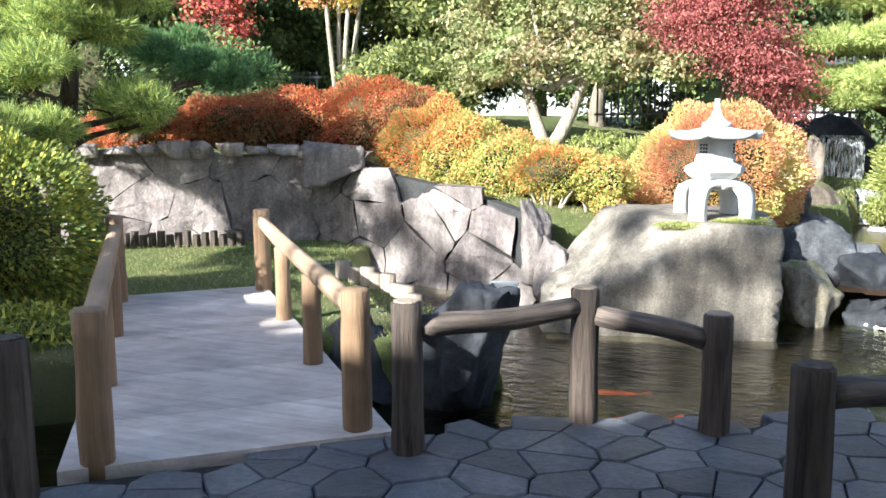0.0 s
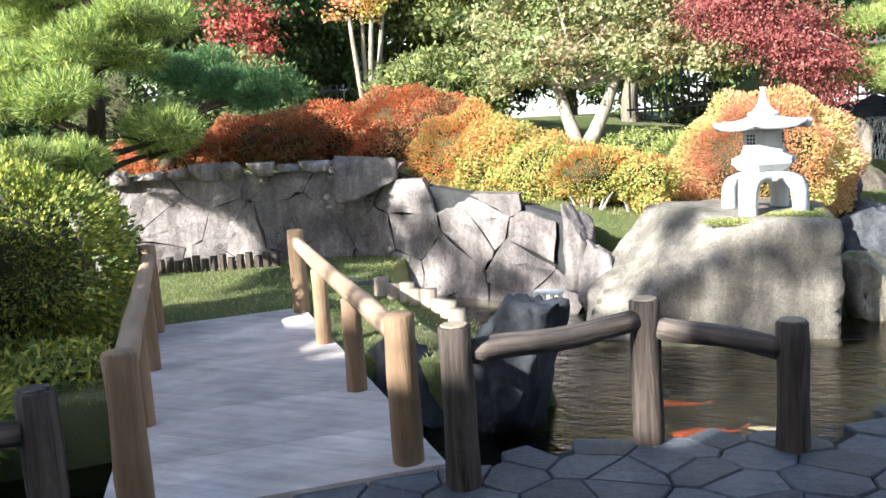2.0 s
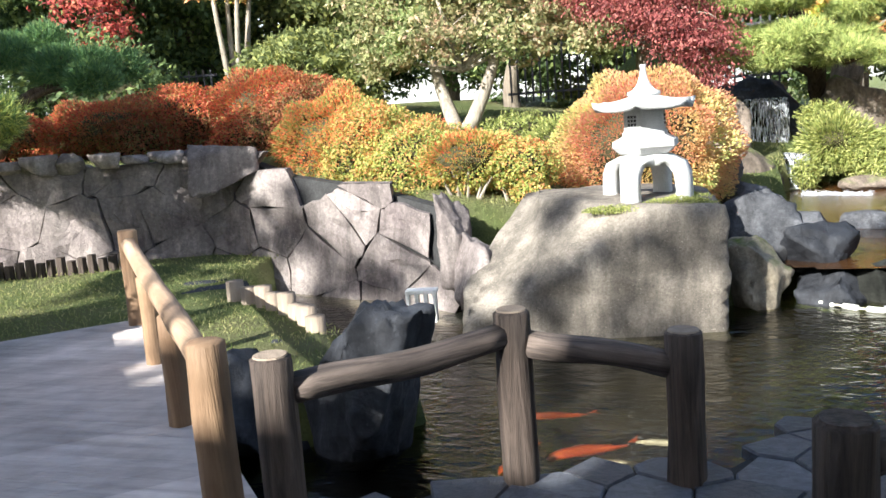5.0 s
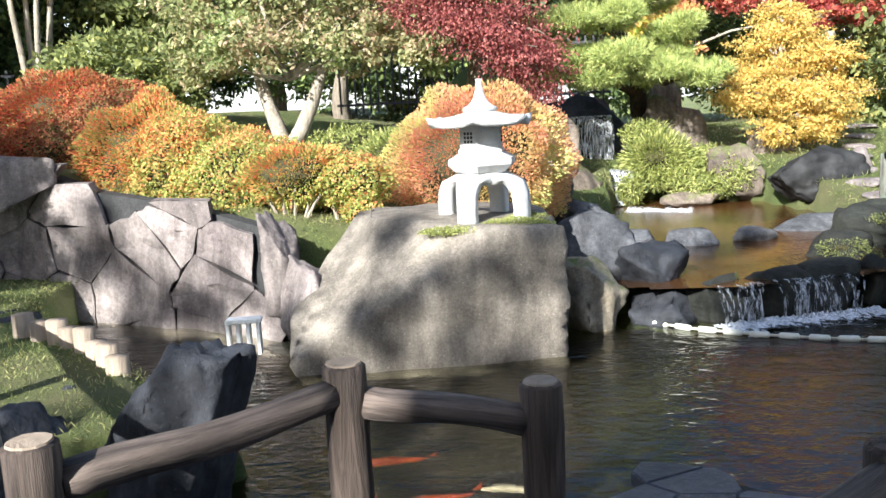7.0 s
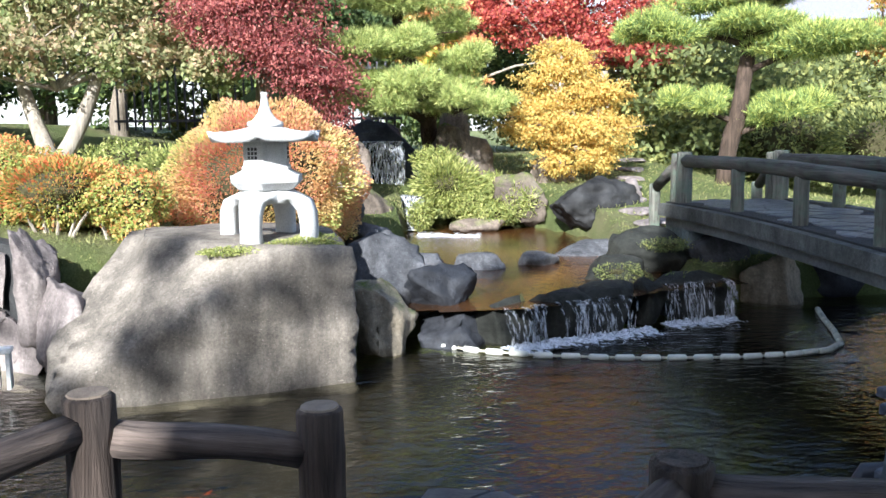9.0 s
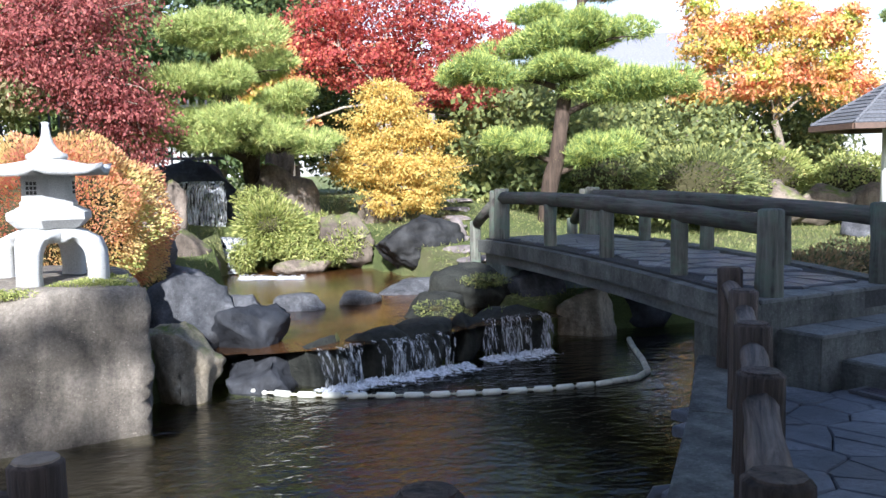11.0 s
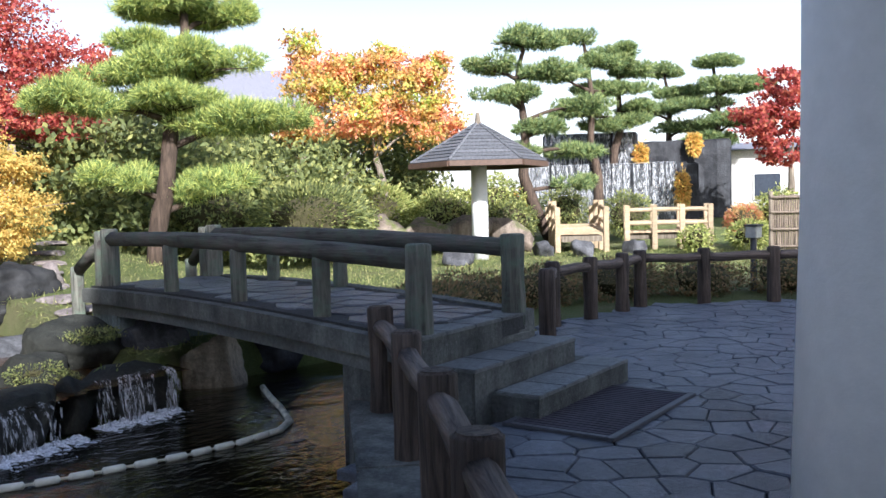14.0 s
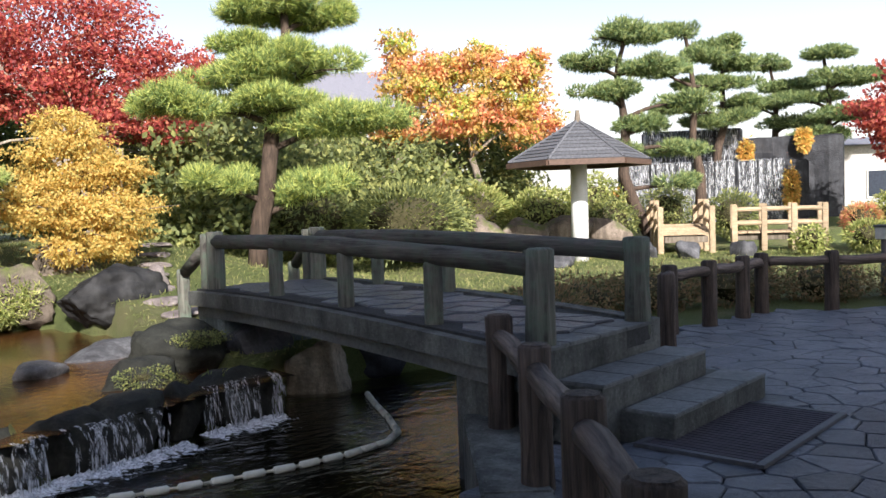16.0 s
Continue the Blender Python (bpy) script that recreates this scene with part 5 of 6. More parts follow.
tree("broadleaf_tree", (-5.0, 16.8, 1.4), (-5.0, 16.8, 2.0), 0.08, [((-4.9, 16.4, 2.6), (1.1, 0.9, 0.7)), ((-4.0, 16.8, 2.3), (0.8, 0.7, 0.6)), ((-5.8, 17.0, 2.2), (0.7, 0.6, 0.6))],
     L_TREE, M_BARK, "glossy green broadleaf shrub tree", 204, (0.13, 0.07), 330)
tree("maple_tree", (1.4, 16.6, 1.3), (1.5, 16.3, 2.6), 0.14, [((1.3, 15.4, 3.2), (1.0, 0.9, 0.7)), ((2.1, 15.3, 2.6), (0.75, 0.7, 0.65)), ((1.6, 15.6, 4.0), (1.2, 1.0, 0.7)), ((2.5, 15.2, 2.1), (0.5, 0.5, 0.5)), ((0.7, 15.9, 3.4), (0.6, 0.6, 0.5))],
     L_MAPLE_DEEP, M_BARK, "deep red weeping maple behind the lantern", 205, (0.068, 0.035), 720, droop=0.9)
pine("pine_tree", (4.5, 18.3, 1.3), [(4.5, 18.3, 1.0), (4.3, 17.8, 1.8), (4.0, 17.4, 2.6), (3.7, 17.2, 3.4), (3.8, 17.2, 4.2)], 0.15,
     [((3.5, 16.7, 2.95), (0.95, 0.8, 0.25)), ((2.9, 16.8, 2.4), (0.7, 0.7, 0.22)), ((4.1, 16.7, 2.25), (0.95, 0.7, 0.22)), ((4.75, 16.7, 1.95), (0.75, 0.6, 0.2)), ((3.3, 16.6, 2.0), (0.65, 0.5, 0.2)),
      ((4.9, 17.1, 2.7), (0.6, 0.6, 0.2)), ((3.6, 17.0, 3.7), (1.1, 0.9, 0.28)), ((2.8, 16.8, 2.05), (0.5, 0.5, 0.2)), ((4.2, 17.1, 3.2), (0.8, 0.7, 0.22))],
     "layered garden pine leaning over the waterfall", 206, leaf_mat("pine_needles_pale", [(0.0, (0.09, 0.13, 0.035)), (0.5, (0.2, 0.24, 0.07)), (1.0, (0.36, 0.36, 0.13))], 0.25), needle=0.15, density=520)
tree("maple_tree", (6.85, 17.6, 0.6), (6.85, 17.5, 1.2), 0.07, [((6.75, 17.6, 2.3), (0.85, 0.7, 0.5)), ((6.2, 17.3, 1.6), (0.75, 0.6, 0.42)), ((7.25, 17.2, 1.45), (0.85, 0.6, 0.42)), ((6.8, 17.7, 2.85), (0.6, 0.5, 0.3)), ((6.85, 17.1, 1.0), (0.8, 0.5, 0.3)), ((7.4, 17.3, 2.1), (0.55, 0.5, 0.3))],
     L_MAPLE_YELLOW, M_BARK, "golden yellow maple with feathery layered leaves", 207, (0.066, 0.034), 1150, droop=0.5)
tree("maple_tree", (8.15, 21.3, 0.95), (8.2, 21.6, 2.6), 0.1, [((7.2, 22.4, 4.0), (1.5, 1.2, 0.7)), ((8.8, 22.2, 4.3), (1.5, 1.2, 0.8)), ((8.0, 22.4, 5.4), (1.9, 1.4, 0.9)), ((9.7, 21.6, 3.4), (1.0, 0.9, 0.5)), ((6.4, 22.6, 4.7), (1.1, 1.0, 0.7)), ((8.6, 21.6, 3.3), (0.9, 0.7, 0.4)), ((10.2, 22.0, 4.6), (1.1, 1.0, 0.6))],
     L_MAPLE_RED, M_PALEBARK, "tall scarlet maple with pale forked trunks", 208, (0.1, 0.065), 300, trunks=3)
tree("maple_tree", (5.6, 22.5, 0.9), (5.5, 22.5, 2.4), 0.09, [((5.0, 22.0, 3.7), (1.1, 1.0, 0.8)), ((5.3, 22.3, 2.6), (0.8, 0.8, 0.5)), ((10.6, 23.0, 2.5), (1.0, 0.8, 0.6))],
     L_MAPLE_ORANGE, M_PALEBARK, "orange and green maple among the trees", 209, (0.12, 0.08), 240)
pine("pine_tree", (9.75, 17.35, 0.6), [(9.75, 17.35, 0.4), (9.9, 17.25, 1.6), (10.05, 17.2, 2.8), (10.1, 17.2, 3.4), (10.5, 17.4, 4.6), (10.8, 17.8, 5.6)], 0.15,
     [((8.75, 17.7, 3.25), (0.8, 0.7, 0.25)), ((9.5, 17.3, 3.75), (0.9, 0.8, 0.26)), ((10.6, 16.9, 3.95), (0.9, 0.8, 0.3)), ((11.15, 16.6, 2.95), (0.95, 0.8, 0.28)), ((10.0, 17.0, 3.25), (0.8, 0.7, 0.22)),
      ((10.9, 16.8, 1.8), (0.75, 0.6, 0.28)), ((9.35, 17.5, 1.9), (0.5, 0.5, 0.25)), ((10.7, 17.8, 5.1), (1.0, 0.9, 0.3)), ((9.8, 17.5, 4.3), (0.6, 0.5, 0.2)), ((11.4, 17.6, 5.0), (0.7, 0.6, 0.25)), ((10.4, 17.9, 5.8), (0.9, 0.9, 0.3))],
     "large spreading garden pine beside the bridge", 210, needle=0.17, density=420, width=0.008, wide=1.3)
tree("maple_tree", (17.8, 24.3, 0.9), (17.8, 24.2, 3.0), 0.1, [((17.7, 24.2, 3.8), (0.9, 0.9, 0.55)), ((18.1, 23.9, 4.9), (1.0, 1.0, 0.7)), ((17.8, 24.2, 6.0), (0.5, 0.5, 0.6)), ((18.8, 23.5, 5.4), (0.8, 0.8, 0.6))],
     L_MAPLE_ORANGE, M_BARK, "orange maple against the sky", 211, (0.13, 0.085), 330)
tree("maple_tree", (19.6, 22.8, 0.9), (19.4, 22.9, 2.8), 0.12, [((19.2, 23.0, 4.0), (1.2, 1.1, 0.8)), ((20.3, 22.1, 4.8), (1.2, 1.1, 0.7)), ((19.5, 22.8, 5.6), (0.9, 0.9, 0.6)), ((20.7, 21.8, 5.5), (0.6, 0.6, 0.4)), ((20.8, 21.9, 3.8), (1.0, 0.9, 0.7))],
     L_MAPLE_ORANGE, M_BARK, "tall orange and yellow-green maple", 212, (0.13, 0.085), 330)
tree("thin_tree", (-6.9, 17.8, 1.4), (-6.8, 17.7, 4.2), 0.06, [((-7.0, 17.6, 4.6), (0.9, 0.8, 0.6)), ((-6.2, 17.8, 4.9), (0.8, 0.8, 0.5))], L_MAPLE_ORANGE, M_PALEBARK, "slender pale trunks with sparse orange leaves", 213, (0.1, 0.07), 160, trunks=4)
tree("thin_tree", (-9.2, 16.2, 1.4), (-9.1, 16.2, 3.4), 0.06, [((-9.0, 16.0, 3.9), (0.9, 0.8, 0.8)), ((-8.5, 16.0, 3.0), (0.6, 0.5, 0.6))], L_MAPLE_RED, M_BARK, "thin tree with scattered red leaves", 214, (0.1, 0.07), 160)
bush("evergreen_hedge", [((14.4, 19.2, 1.1), (1.6, 0.9, 0.85)), ((12.5, 20.2, 1.2), (1.2, 0.9, 0.8)), ((16.2, 20.6, 1.0), (1.2, 0.9, 0.8))], L_TREE, "loose green shrubs behind the bridge", 215, (0.13, 0.05), 260)
bush("evergreen_hedge", [((18.6, 22.0, 1.2), (1.3, 0.9, 0.8)), ((20.6, 21.2, 1.0), (1.3, 0.9, 0.9)), ((22.2, 20.6, 1.2), (1.2, 0.9, 1.0))], L_FERN, "yellow-green shrubs behind the stone bank", 216, (0.14, 0.06), 240)
bush("low_hedge", [((9.4, 9.9, 0.2), (0.7, 0.5, 0.32)), ((10.6, 10.6, 0.22), (0.9, 0.5, 0.33)), ((12.0, 10.5, 0.22), (0.9, 0.5, 0.33))], L_LOW, "low brownish clipped hedge behind the log fence", 217, (0.06, 0.03), 800)
bush("low_hedge", [((13.4, 10.1, 0.22), (0.8, 0.5, 0.33)), ((14.4, 9.4, 0.22), (0.8, 0.5, 0.33)), ((15.4, 8.6, 0.22), (0.8, 0.5, 0.33)), ((16.2, 7.7, 0.2), (0.8, 0.5, 0.3))], L_LOW, "low dark hedge along the log fence", 218, (0.06, 0.03), 700)

# woods that close the garden
bush("undergrowth", [((-10.6, 13.4, 2.3), (1.7, 1.2, 1.7)), ((-8.3, 15.0, 2.2), (1.5, 1.0, 1.2)), ((-12.5, 11.6, 2.2), (1.5, 1.2, 1.6))], L_DARK, "tall dark evergreen shrubs at the garden's edge", 220, (0.14, 0.07), 220)
wood_a = tree("wood_tree", (-12, 22, 1.2), (-12, 22, 3.0), 0.2, [((-12.8, 22, 4.5), (1.7, 1.5, 1.4)), ((-11.2, 22.3, 5.2), (1.7, 1.5, 1.5)), ((-12, 21.6, 6.8), (1.8, 1.6, 1.5)), ((-12, 21.4, 3.0), (1.6, 1.1, 0.9))],
              L_DARK, M_BARK, "dense dark evergreen tree at the garden's edge", 230, (0.19, 0.1), 150)
wood_b = tree("wood_tree", (-8, 23, 1.2), (-8, 23, 2.6), 0.18, [((-8.6, 23, 4.0), (1.6, 1.4, 1.2)), ((-7.2, 23.2, 4.8), (1.6, 1.5, 1.3)), ((-8, 22.8, 6.3), (1.8, 1.6, 1.4)), ((-7.8, 22.3, 2.4), (1.4, 1.0, 0.8))],
              L_TREE, M_BARK, "green broadleaf tree at the garden's edge", 231, (0.19, 0.11), 145)
rw = random.Random(77)
for i, (x, y) in enumerate(((-16, 17), (-14, 20), (-10, 21.5), (-6, 22), (-4, 23.5), (-2, 22.5), (0.2, 24), (2, 22.5), (4.2, 24.5), (6.2, 26), (9, 27), (11.5, 26), (13.5, 26.5), (15.5, 26.5),
                            (18, 28), (20.5, 26.5), (22.5, 25), (-12, 25), (-7, 26), (-3, 27), (1, 27), (-13, 14.5), (-17, 13), (-10.5, 18), (12.6, 23.0), (14.8, 23.5), (16.6, 22.8), (11.0, 21.5))):
    src = wood_a if (i % 3 or y > 25) and x < 8 else wood_b
    src = wood_b if x >= 8 and i % 3 else src
    z = float(land(np.array(float(x)), np.array(float(y)))) - 0.6
    if x > 8:
        z -= 1.6
    copy_thing(src, pose(x, y, z - (1.0 if 10 < x < 17.5 and y < 24 else 0), 0, 0, rw.uniform(0, 360)))
# unseen trees added behind the walker; their crowns dapple the sunlight
tree("shade_tree", (-7.5, -9, 0), (-7.5, -9, 6.5), 0.22, [((-7.9, -9, 9.0), (1.7, 1.6, 0.9)), ((-11.4, -9, 11.7), (1.0, 1.0, 0.3))], L_TREE, M_BARK,
     "unseen tall tree added to shade the footbridge and lawn", 240, (0.2, 0.13), 60)
tree("shade_tree", (-5.5, -9.5, 0), (-5.5, -9.5, 7.5), 0.16, [((-6.5, -9, 11.5), (0.55, 0.5, 0.4)), ((-7.8, -9, 11.5), (0.6, 0.5, 0.35)), ((-6.0, -9, 12.3), (0.35, 0.4, 0.25)), ((-7.3, -9, 12.6), (0.3, 0.3, 0.2)),
     ((-10.2, -9.2, 12.3), (1.1, 0.8, 0.45)), ((-4.1, -9, 12.3), (1.0, 0.7, 0.55)), ((-5.6, -9, 13.9), (0.7, 0.7, 0.4)), ((-11.4, -9, 13.2), (0.9, 0.6, 0.35))], L_TREE, M_BARK,
     "unseen airy tree added to dapple the boulder, wall and weir", 241, (0.2, 0.13), 85)
tree("shade_tree", (1.5, -9, 0), (1.5, -9, 8), 0.25, [((0.3, -9, 12.0), (2.0, 2.0, 1.4)), ((3.5, -9, 12.2), (2.2, 2.0, 1.5)), ((6.0, -9, 11.6), (2.2, 2.0, 1.6))], L_TREE, M_BARK, "unseen tall tree added to shade the bridge", 242, (0.2, 0.13), 90)

bush("moss_cushion", [((2.2, 9.0, 0.63), (0.32, 0.2, 0.05)), ((1.7, 8.85, 0.62), (0.3, 0.12, 0.035)), ((2.3, 9.35, 0.63), (0.2, 0.25, 0.05))], L_FERN, "yellow-green moss on the boulder's top", 219, (0.02, 0.012), 9000, "moss", 0.5)
# grass on the lawn and banks
rg = np.random.default_rng(3)
n = 60000
px, py = rg.uniform(-6.5, 0.8, n), rg.uniform(4.2, 12.5, n)
zz = ground_height(px, py)
keep = (zz > -0.1) & ~inside(px, py, [(-0.5, 3.0), (0.8, 4.1), (-2.15, 7.5), (-3.3, 6.4)])
pts = np.stack([px, py, zz], 1)[keep]
gr = leaves_mesh("grass", pts, np.tile([0.0, 0.0, 1.6], (len(pts), 1)), 0.05, 0.008, L_GRASS, 4)
tagged(gr, "short garden grass", "grass", kind="stuff")
n = 50000
px, py = rg.uniform(2, 24, n), rg.uniform(10.5, 22, n)
zz = ground_height(px, py)
keep = (zz > -0.1)
pts = np.stack([px, py, zz], 1)[keep]
gr = leaves_mesh("grass", pts, np.tile([0.0, 0.0, 1.6], (len(pts), 1)), 0.09, 0.014, L_GRASS, 6)
tagged(gr, "tufted garden grass around the stream", "grass", kind="stuff")

# ---- pavilion, far garden ----


def pavilion():
    p = empty("pavilion", (18.75, 18.05, -0.02), 20)
    bm = bmesh.new()
    tube(bm, [(0, 0, -0.1), (0, 0, 1.2), (0, 0, 2.7)], [0.21, 0.21, 0.2], 24)
    smooth(part("column", bm, M_PILLAR, p, "white round column"))
    R, z0, z1 = 1.72, 2.42, 3.42
    corners = [(R * math.cos(math.tau * k / 6), R * math.sin(math.tau * k / 6)) for k in range(6)]
    roof = part("roof", hex_block(bmesh.new(), [(R * 0.99, z0 - 0.02), (R * 0.99, z0), (0.06, z1 - 0.02)]), M_FASCIA, p)
    for k in range(6):
        a, b = Vector((*corners[k], z0)), Vector((*corners[(k + 1) % 6], z0))
        apex = Vector((0, 0, z1))
        rows = 11
        for r in range(rows):
            s0, s1 = r / rows, (r + 1) / rows * 0.985 + 0.015
            q = [a.lerp(apex, s0), b.lerp(apex, s0), b.lerp(apex, s1), a.lerp(apex, s1)]
            nrm = (b - a).cross(apex - a).normalized()
            bm = bmesh.new()
            t = [bm.verts.new(v + nrm * (0.035 if i < 2 else 0.014)) for i, v in enumerate(q)]
            l = [bm.verts.new(v + nrm * 0.002) for v in q]
            bm.faces.new(t)
            for i in range(4):
                bm.faces.new((l[i], l[(i + 1) % 4], t[(i + 1) % 4], t[i]))
            part("shingle_course", bm, M_SHINGLE, roof)
        bm = bmesh.new()
        tube(bm, [a + Vector((0, 0, 0.03)), apex + Vector((0, 0, 0.03))], [0.04, 0.03], 6)
        part("hip_ridge", bm, M_SHINGLE, roof)
        bm = bmesh.new()
        tube(bm, [a + Vector((0, 0, -0.06)), b + Vector((0, 0, -0.06))], [0.09, 0.09], 4)
        part("fascia", bm, M_FASCIA, roof)
    bm = bmesh.new()
    tube(bm, [(0, 0, z1 - 0.05), (0, 0, z1 + 0.12), (0, 0, z1 + 0.26)], [0.1, 0.07, 0.05], 8)
    part("finial", bm, M_BARK, p)
    return tagged(p, "six-sided shingled pavilion roof on one white column", "pavilion")


pavilion()

for x, y, zb, trunk, h, pads, sd in (
        (23.2, 19.2, 0.1, [(23.2, 19.2, 0), (22.6, 19.9, 2.2), (23.2, 20.4, 4.2), (23.4, 20.5, 6.0)], 6.0,
         [((23.3, 20.5, 6.3), (1.1, 1.0, 0.28)), ((22.4, 21.0, 5.5), (0.8, 0.7, 0.22)), ((24.0, 19.7, 5.3), (0.9, 0.8, 0.25)), ((22.7, 20.6, 4.6), (0.9, 0.8, 0.25)), ((24.6, 19.3, 4.3), (0.8, 0.7, 0.22)), ((23.6, 20.0, 3.6), (0.9, 0.8, 0.22)), ((24.4, 19.4, 2.9), (0.8, 0.7, 0.2)), ((22.6, 20.4, 2.9), (0.8, 0.7, 0.2)), ((24.0, 19.0, 1.9), (0.6, 0.6, 0.2))], 301),
        (29.5, 22.2, 0.9, [(29.5, 22.2, 0.8), (29.2, 22.3, 3.5), (29.0, 22.4, 7.2)], 7.2,
         [((28.6, 22.2, 7.3), (0.8, 0.8, 0.25)), ((29.8, 22.0, 6.4), (1.0, 0.8, 0.25)), ((28.3, 22.7, 5.9), (0.9, 0.8, 0.22)), ((30.3, 21.6, 5.4), (0.9, 0.8, 0.22)), ((28.8, 22.6, 4.6), (1.0, 0.8, 0.22)), ((30.6, 21.8, 4.3), (0.8, 0.7, 0.2))], 302),
        (30.8, 21.9, 1.2, [(30.8, 21.9, 1.0), (30.7, 22.0, 4.0), (30.7, 22.0, 6.6)], 6.6,
         [((30.5, 22.2, 6.9), (0.8, 0.8, 0.22)), ((31.4, 21.6, 6.2), (0.9, 0.8, 0.2)), ((30.2, 22.5, 5.5), (0.9, 0.8, 0.2)), ((31.3, 21.5, 4.8), (0.9, 0.8, 0.2)), ((30.1, 22.3, 4.1), (0.9, 0.8, 0.2))], 303),
        (36.5, 23.4, 1.5, [(36.5, 23.4, 1.0), (36.7, 23.6, 4.0), (36.6, 23.7, 6.6)], 6.6,
         [((36.6, 23.7, 6.9), (0.9, 0.9, 0.25)), ((37.0, 23.0, 5.9), (1.3, 1.1, 0.25)), ((36.2, 24.2, 5.2), (1.1, 1.0, 0.22)), ((36.9, 23.0, 4.4), (1.4, 1.1, 0.22))], 304),
        (36.0, 20.9, 1.5, [(36.0, 20.9, 1.0), (36.2, 21.0, 4.0), (36.1, 21.1, 6.6)], 6.6,
         [((36.1, 21.1, 6.9), (1.0, 0.9, 0.26)), ((36.5, 20.5, 5.9), (1.4, 1.2, 0.26)), ((35.7, 21.7, 5.2), (1.2, 1.0, 0.24)), ((36.4, 20.3, 4.5), (1.5, 1.2, 0.26)), ((35.7, 21.3, 3.7), (1.2, 1.0, 0.24))], 305)):
    pine("pine_tree", (x, y, zb), trunk, 0.17, pads, "tall cloud-pruned pine in tiers against the sky", sd, L_PINEFAR, needle=0.2, density=150, per=6, width=0.016, wide=1.3)

tree("maple_tree", (30.2, 15.2, 1.3), (30.2, 15.2, 2.4), 0.1, [((29.6, 15.8, 3.7), (1.0, 0.9, 0.7)), ((30.6, 14.8, 4.2), (1.1, 0.9, 0.8)), ((30.1, 15.2, 4.9), (1.0, 0.9, 0.5)), ((30.9, 14.4, 3.2), (0.8, 0.7, 0.5)), ((29.9, 15.4, 2.8), (0.8, 0.7, 0.4))],
     L_MAPLE_RED, M_BARK, "round crimson maple near the bamboo screen", 310, (0.16, 0.11), 200)
bush("red_shrub", [((25.1, 14.2, 0.75), (0.5, 0.5, 0.4))], L_AZ_ROUND, "small rounded coral-red shrub", 311, (0.09, 0.05), 600)
bush("garden_shrubs", [((24.2, 13.6, 0.4), (0.7, 0.5, 0.35)), ((22.6, 14.2, 0.35), (0.5, 0.4, 0.35)), ((26.0, 13.6, 0.9), (0.8, 0.7, 0.7))], L_FERN, "mixed yellow-green shrubs by the lawn", 312, (0.12, 0.05), 350)
bush("garden_shrubs", [((26.0, 18.6, 0.9), (0.9, 0.7, 0.7)), ((24.8, 20.2, 1.0), (0.9, 0.8, 0.8)), ((21.6, 19.6, 0.8), (0.9, 0.7, 0.7))], L_TREE, "green shrubs at the foot of the cascade", 313, (0.12, 0.05), 300)


def cascade():
    """Stepped waterfall wall of dark stone with two tiers."""
    c = empty("cascade", (30.0, 22.0, 0.0), -54)
    # own x runs along the face, own y away from the viewer
    for x0, x1, y0, y1, z1 in ((-3.4, 3.2, 0.0, 1.6, 2.7), (-2.6, 1.1, 1.6, 3.0, 4.0), (1.1, 4.6, 1.6, 3.0, 3.6)):
        bm = bmesh.new()
        box(bm, x0, x1, y0, y1, -0.2, z1, 0.06)
        bmesh.ops.subdivide_edges(bm, edges=bm.edges[:], cuts=6, use_grid_fill=True)
        for v in bm.verts:
            v.co += Vector((0, -0.12 * noise.noise(v.co * 1.9), 0.04 * noise.noise(v.co * 2.3)))
        part("tier", bm, M_BLACKROCK, c)
    rnd = random.Random(6)
    for x0, x1, yy, z0, z1, n in ((-3.2, 2.4, -0.16, 0.2, 2.72, 190), (-2.5, 1.0, 1.42, 2.6, 4.02, 150)):
        bm = bmesh.new()
        for i in range(n):
            x, w = rnd.uniform(x0, x1), rnd.uniform(0.012, 0.05)
            zt, zb = z1 + 0.02, z0 + rnd.uniform(0, 0.9) * (rnd.random() < 0.5)
            pts = [(x, yy + 0.2, zt), (x, yy, zt - 0.05), (x + rnd.uniform(-0.03, 0.03), yy - 0.04, (zt + zb) / 2), (x + rnd.uniform(-0.05, 0.05), yy - 0.06, zb)]
            q = [(bm.verts.new((a - w, b, d)), bm.verts.new((a + w, b, d))) for a, b, d in pts]
            for s, t in zip(q, q[1:]):
                bm.faces.new((s[0], s[1], t[1], t[0]))
        part("falling_water", bm, M_FOAM, c)["kind"] = "stuff"
    for i, (x, z, s) in enumerate(((1.2, 2.9, 1.0), (2.6, 1.6, 1.2), (-3.4, 1.2, 0.9), (3.2, 3.4, 0.6))):
        p, d = cloud(np.random.default_rng(i), 900, (x, -0.2 + (1.5 if z > 2 else 0), z), (0.25, 0.15, s * 0.7), 0.2)
        leaves_mesh("ivy", p, d, 0.14, 0.09, L_IVY, i, 0.8).parent = c
    return tagged(c, "two-tier dark stone cascade with white strands of water and ivy", "cascade")


cascade()


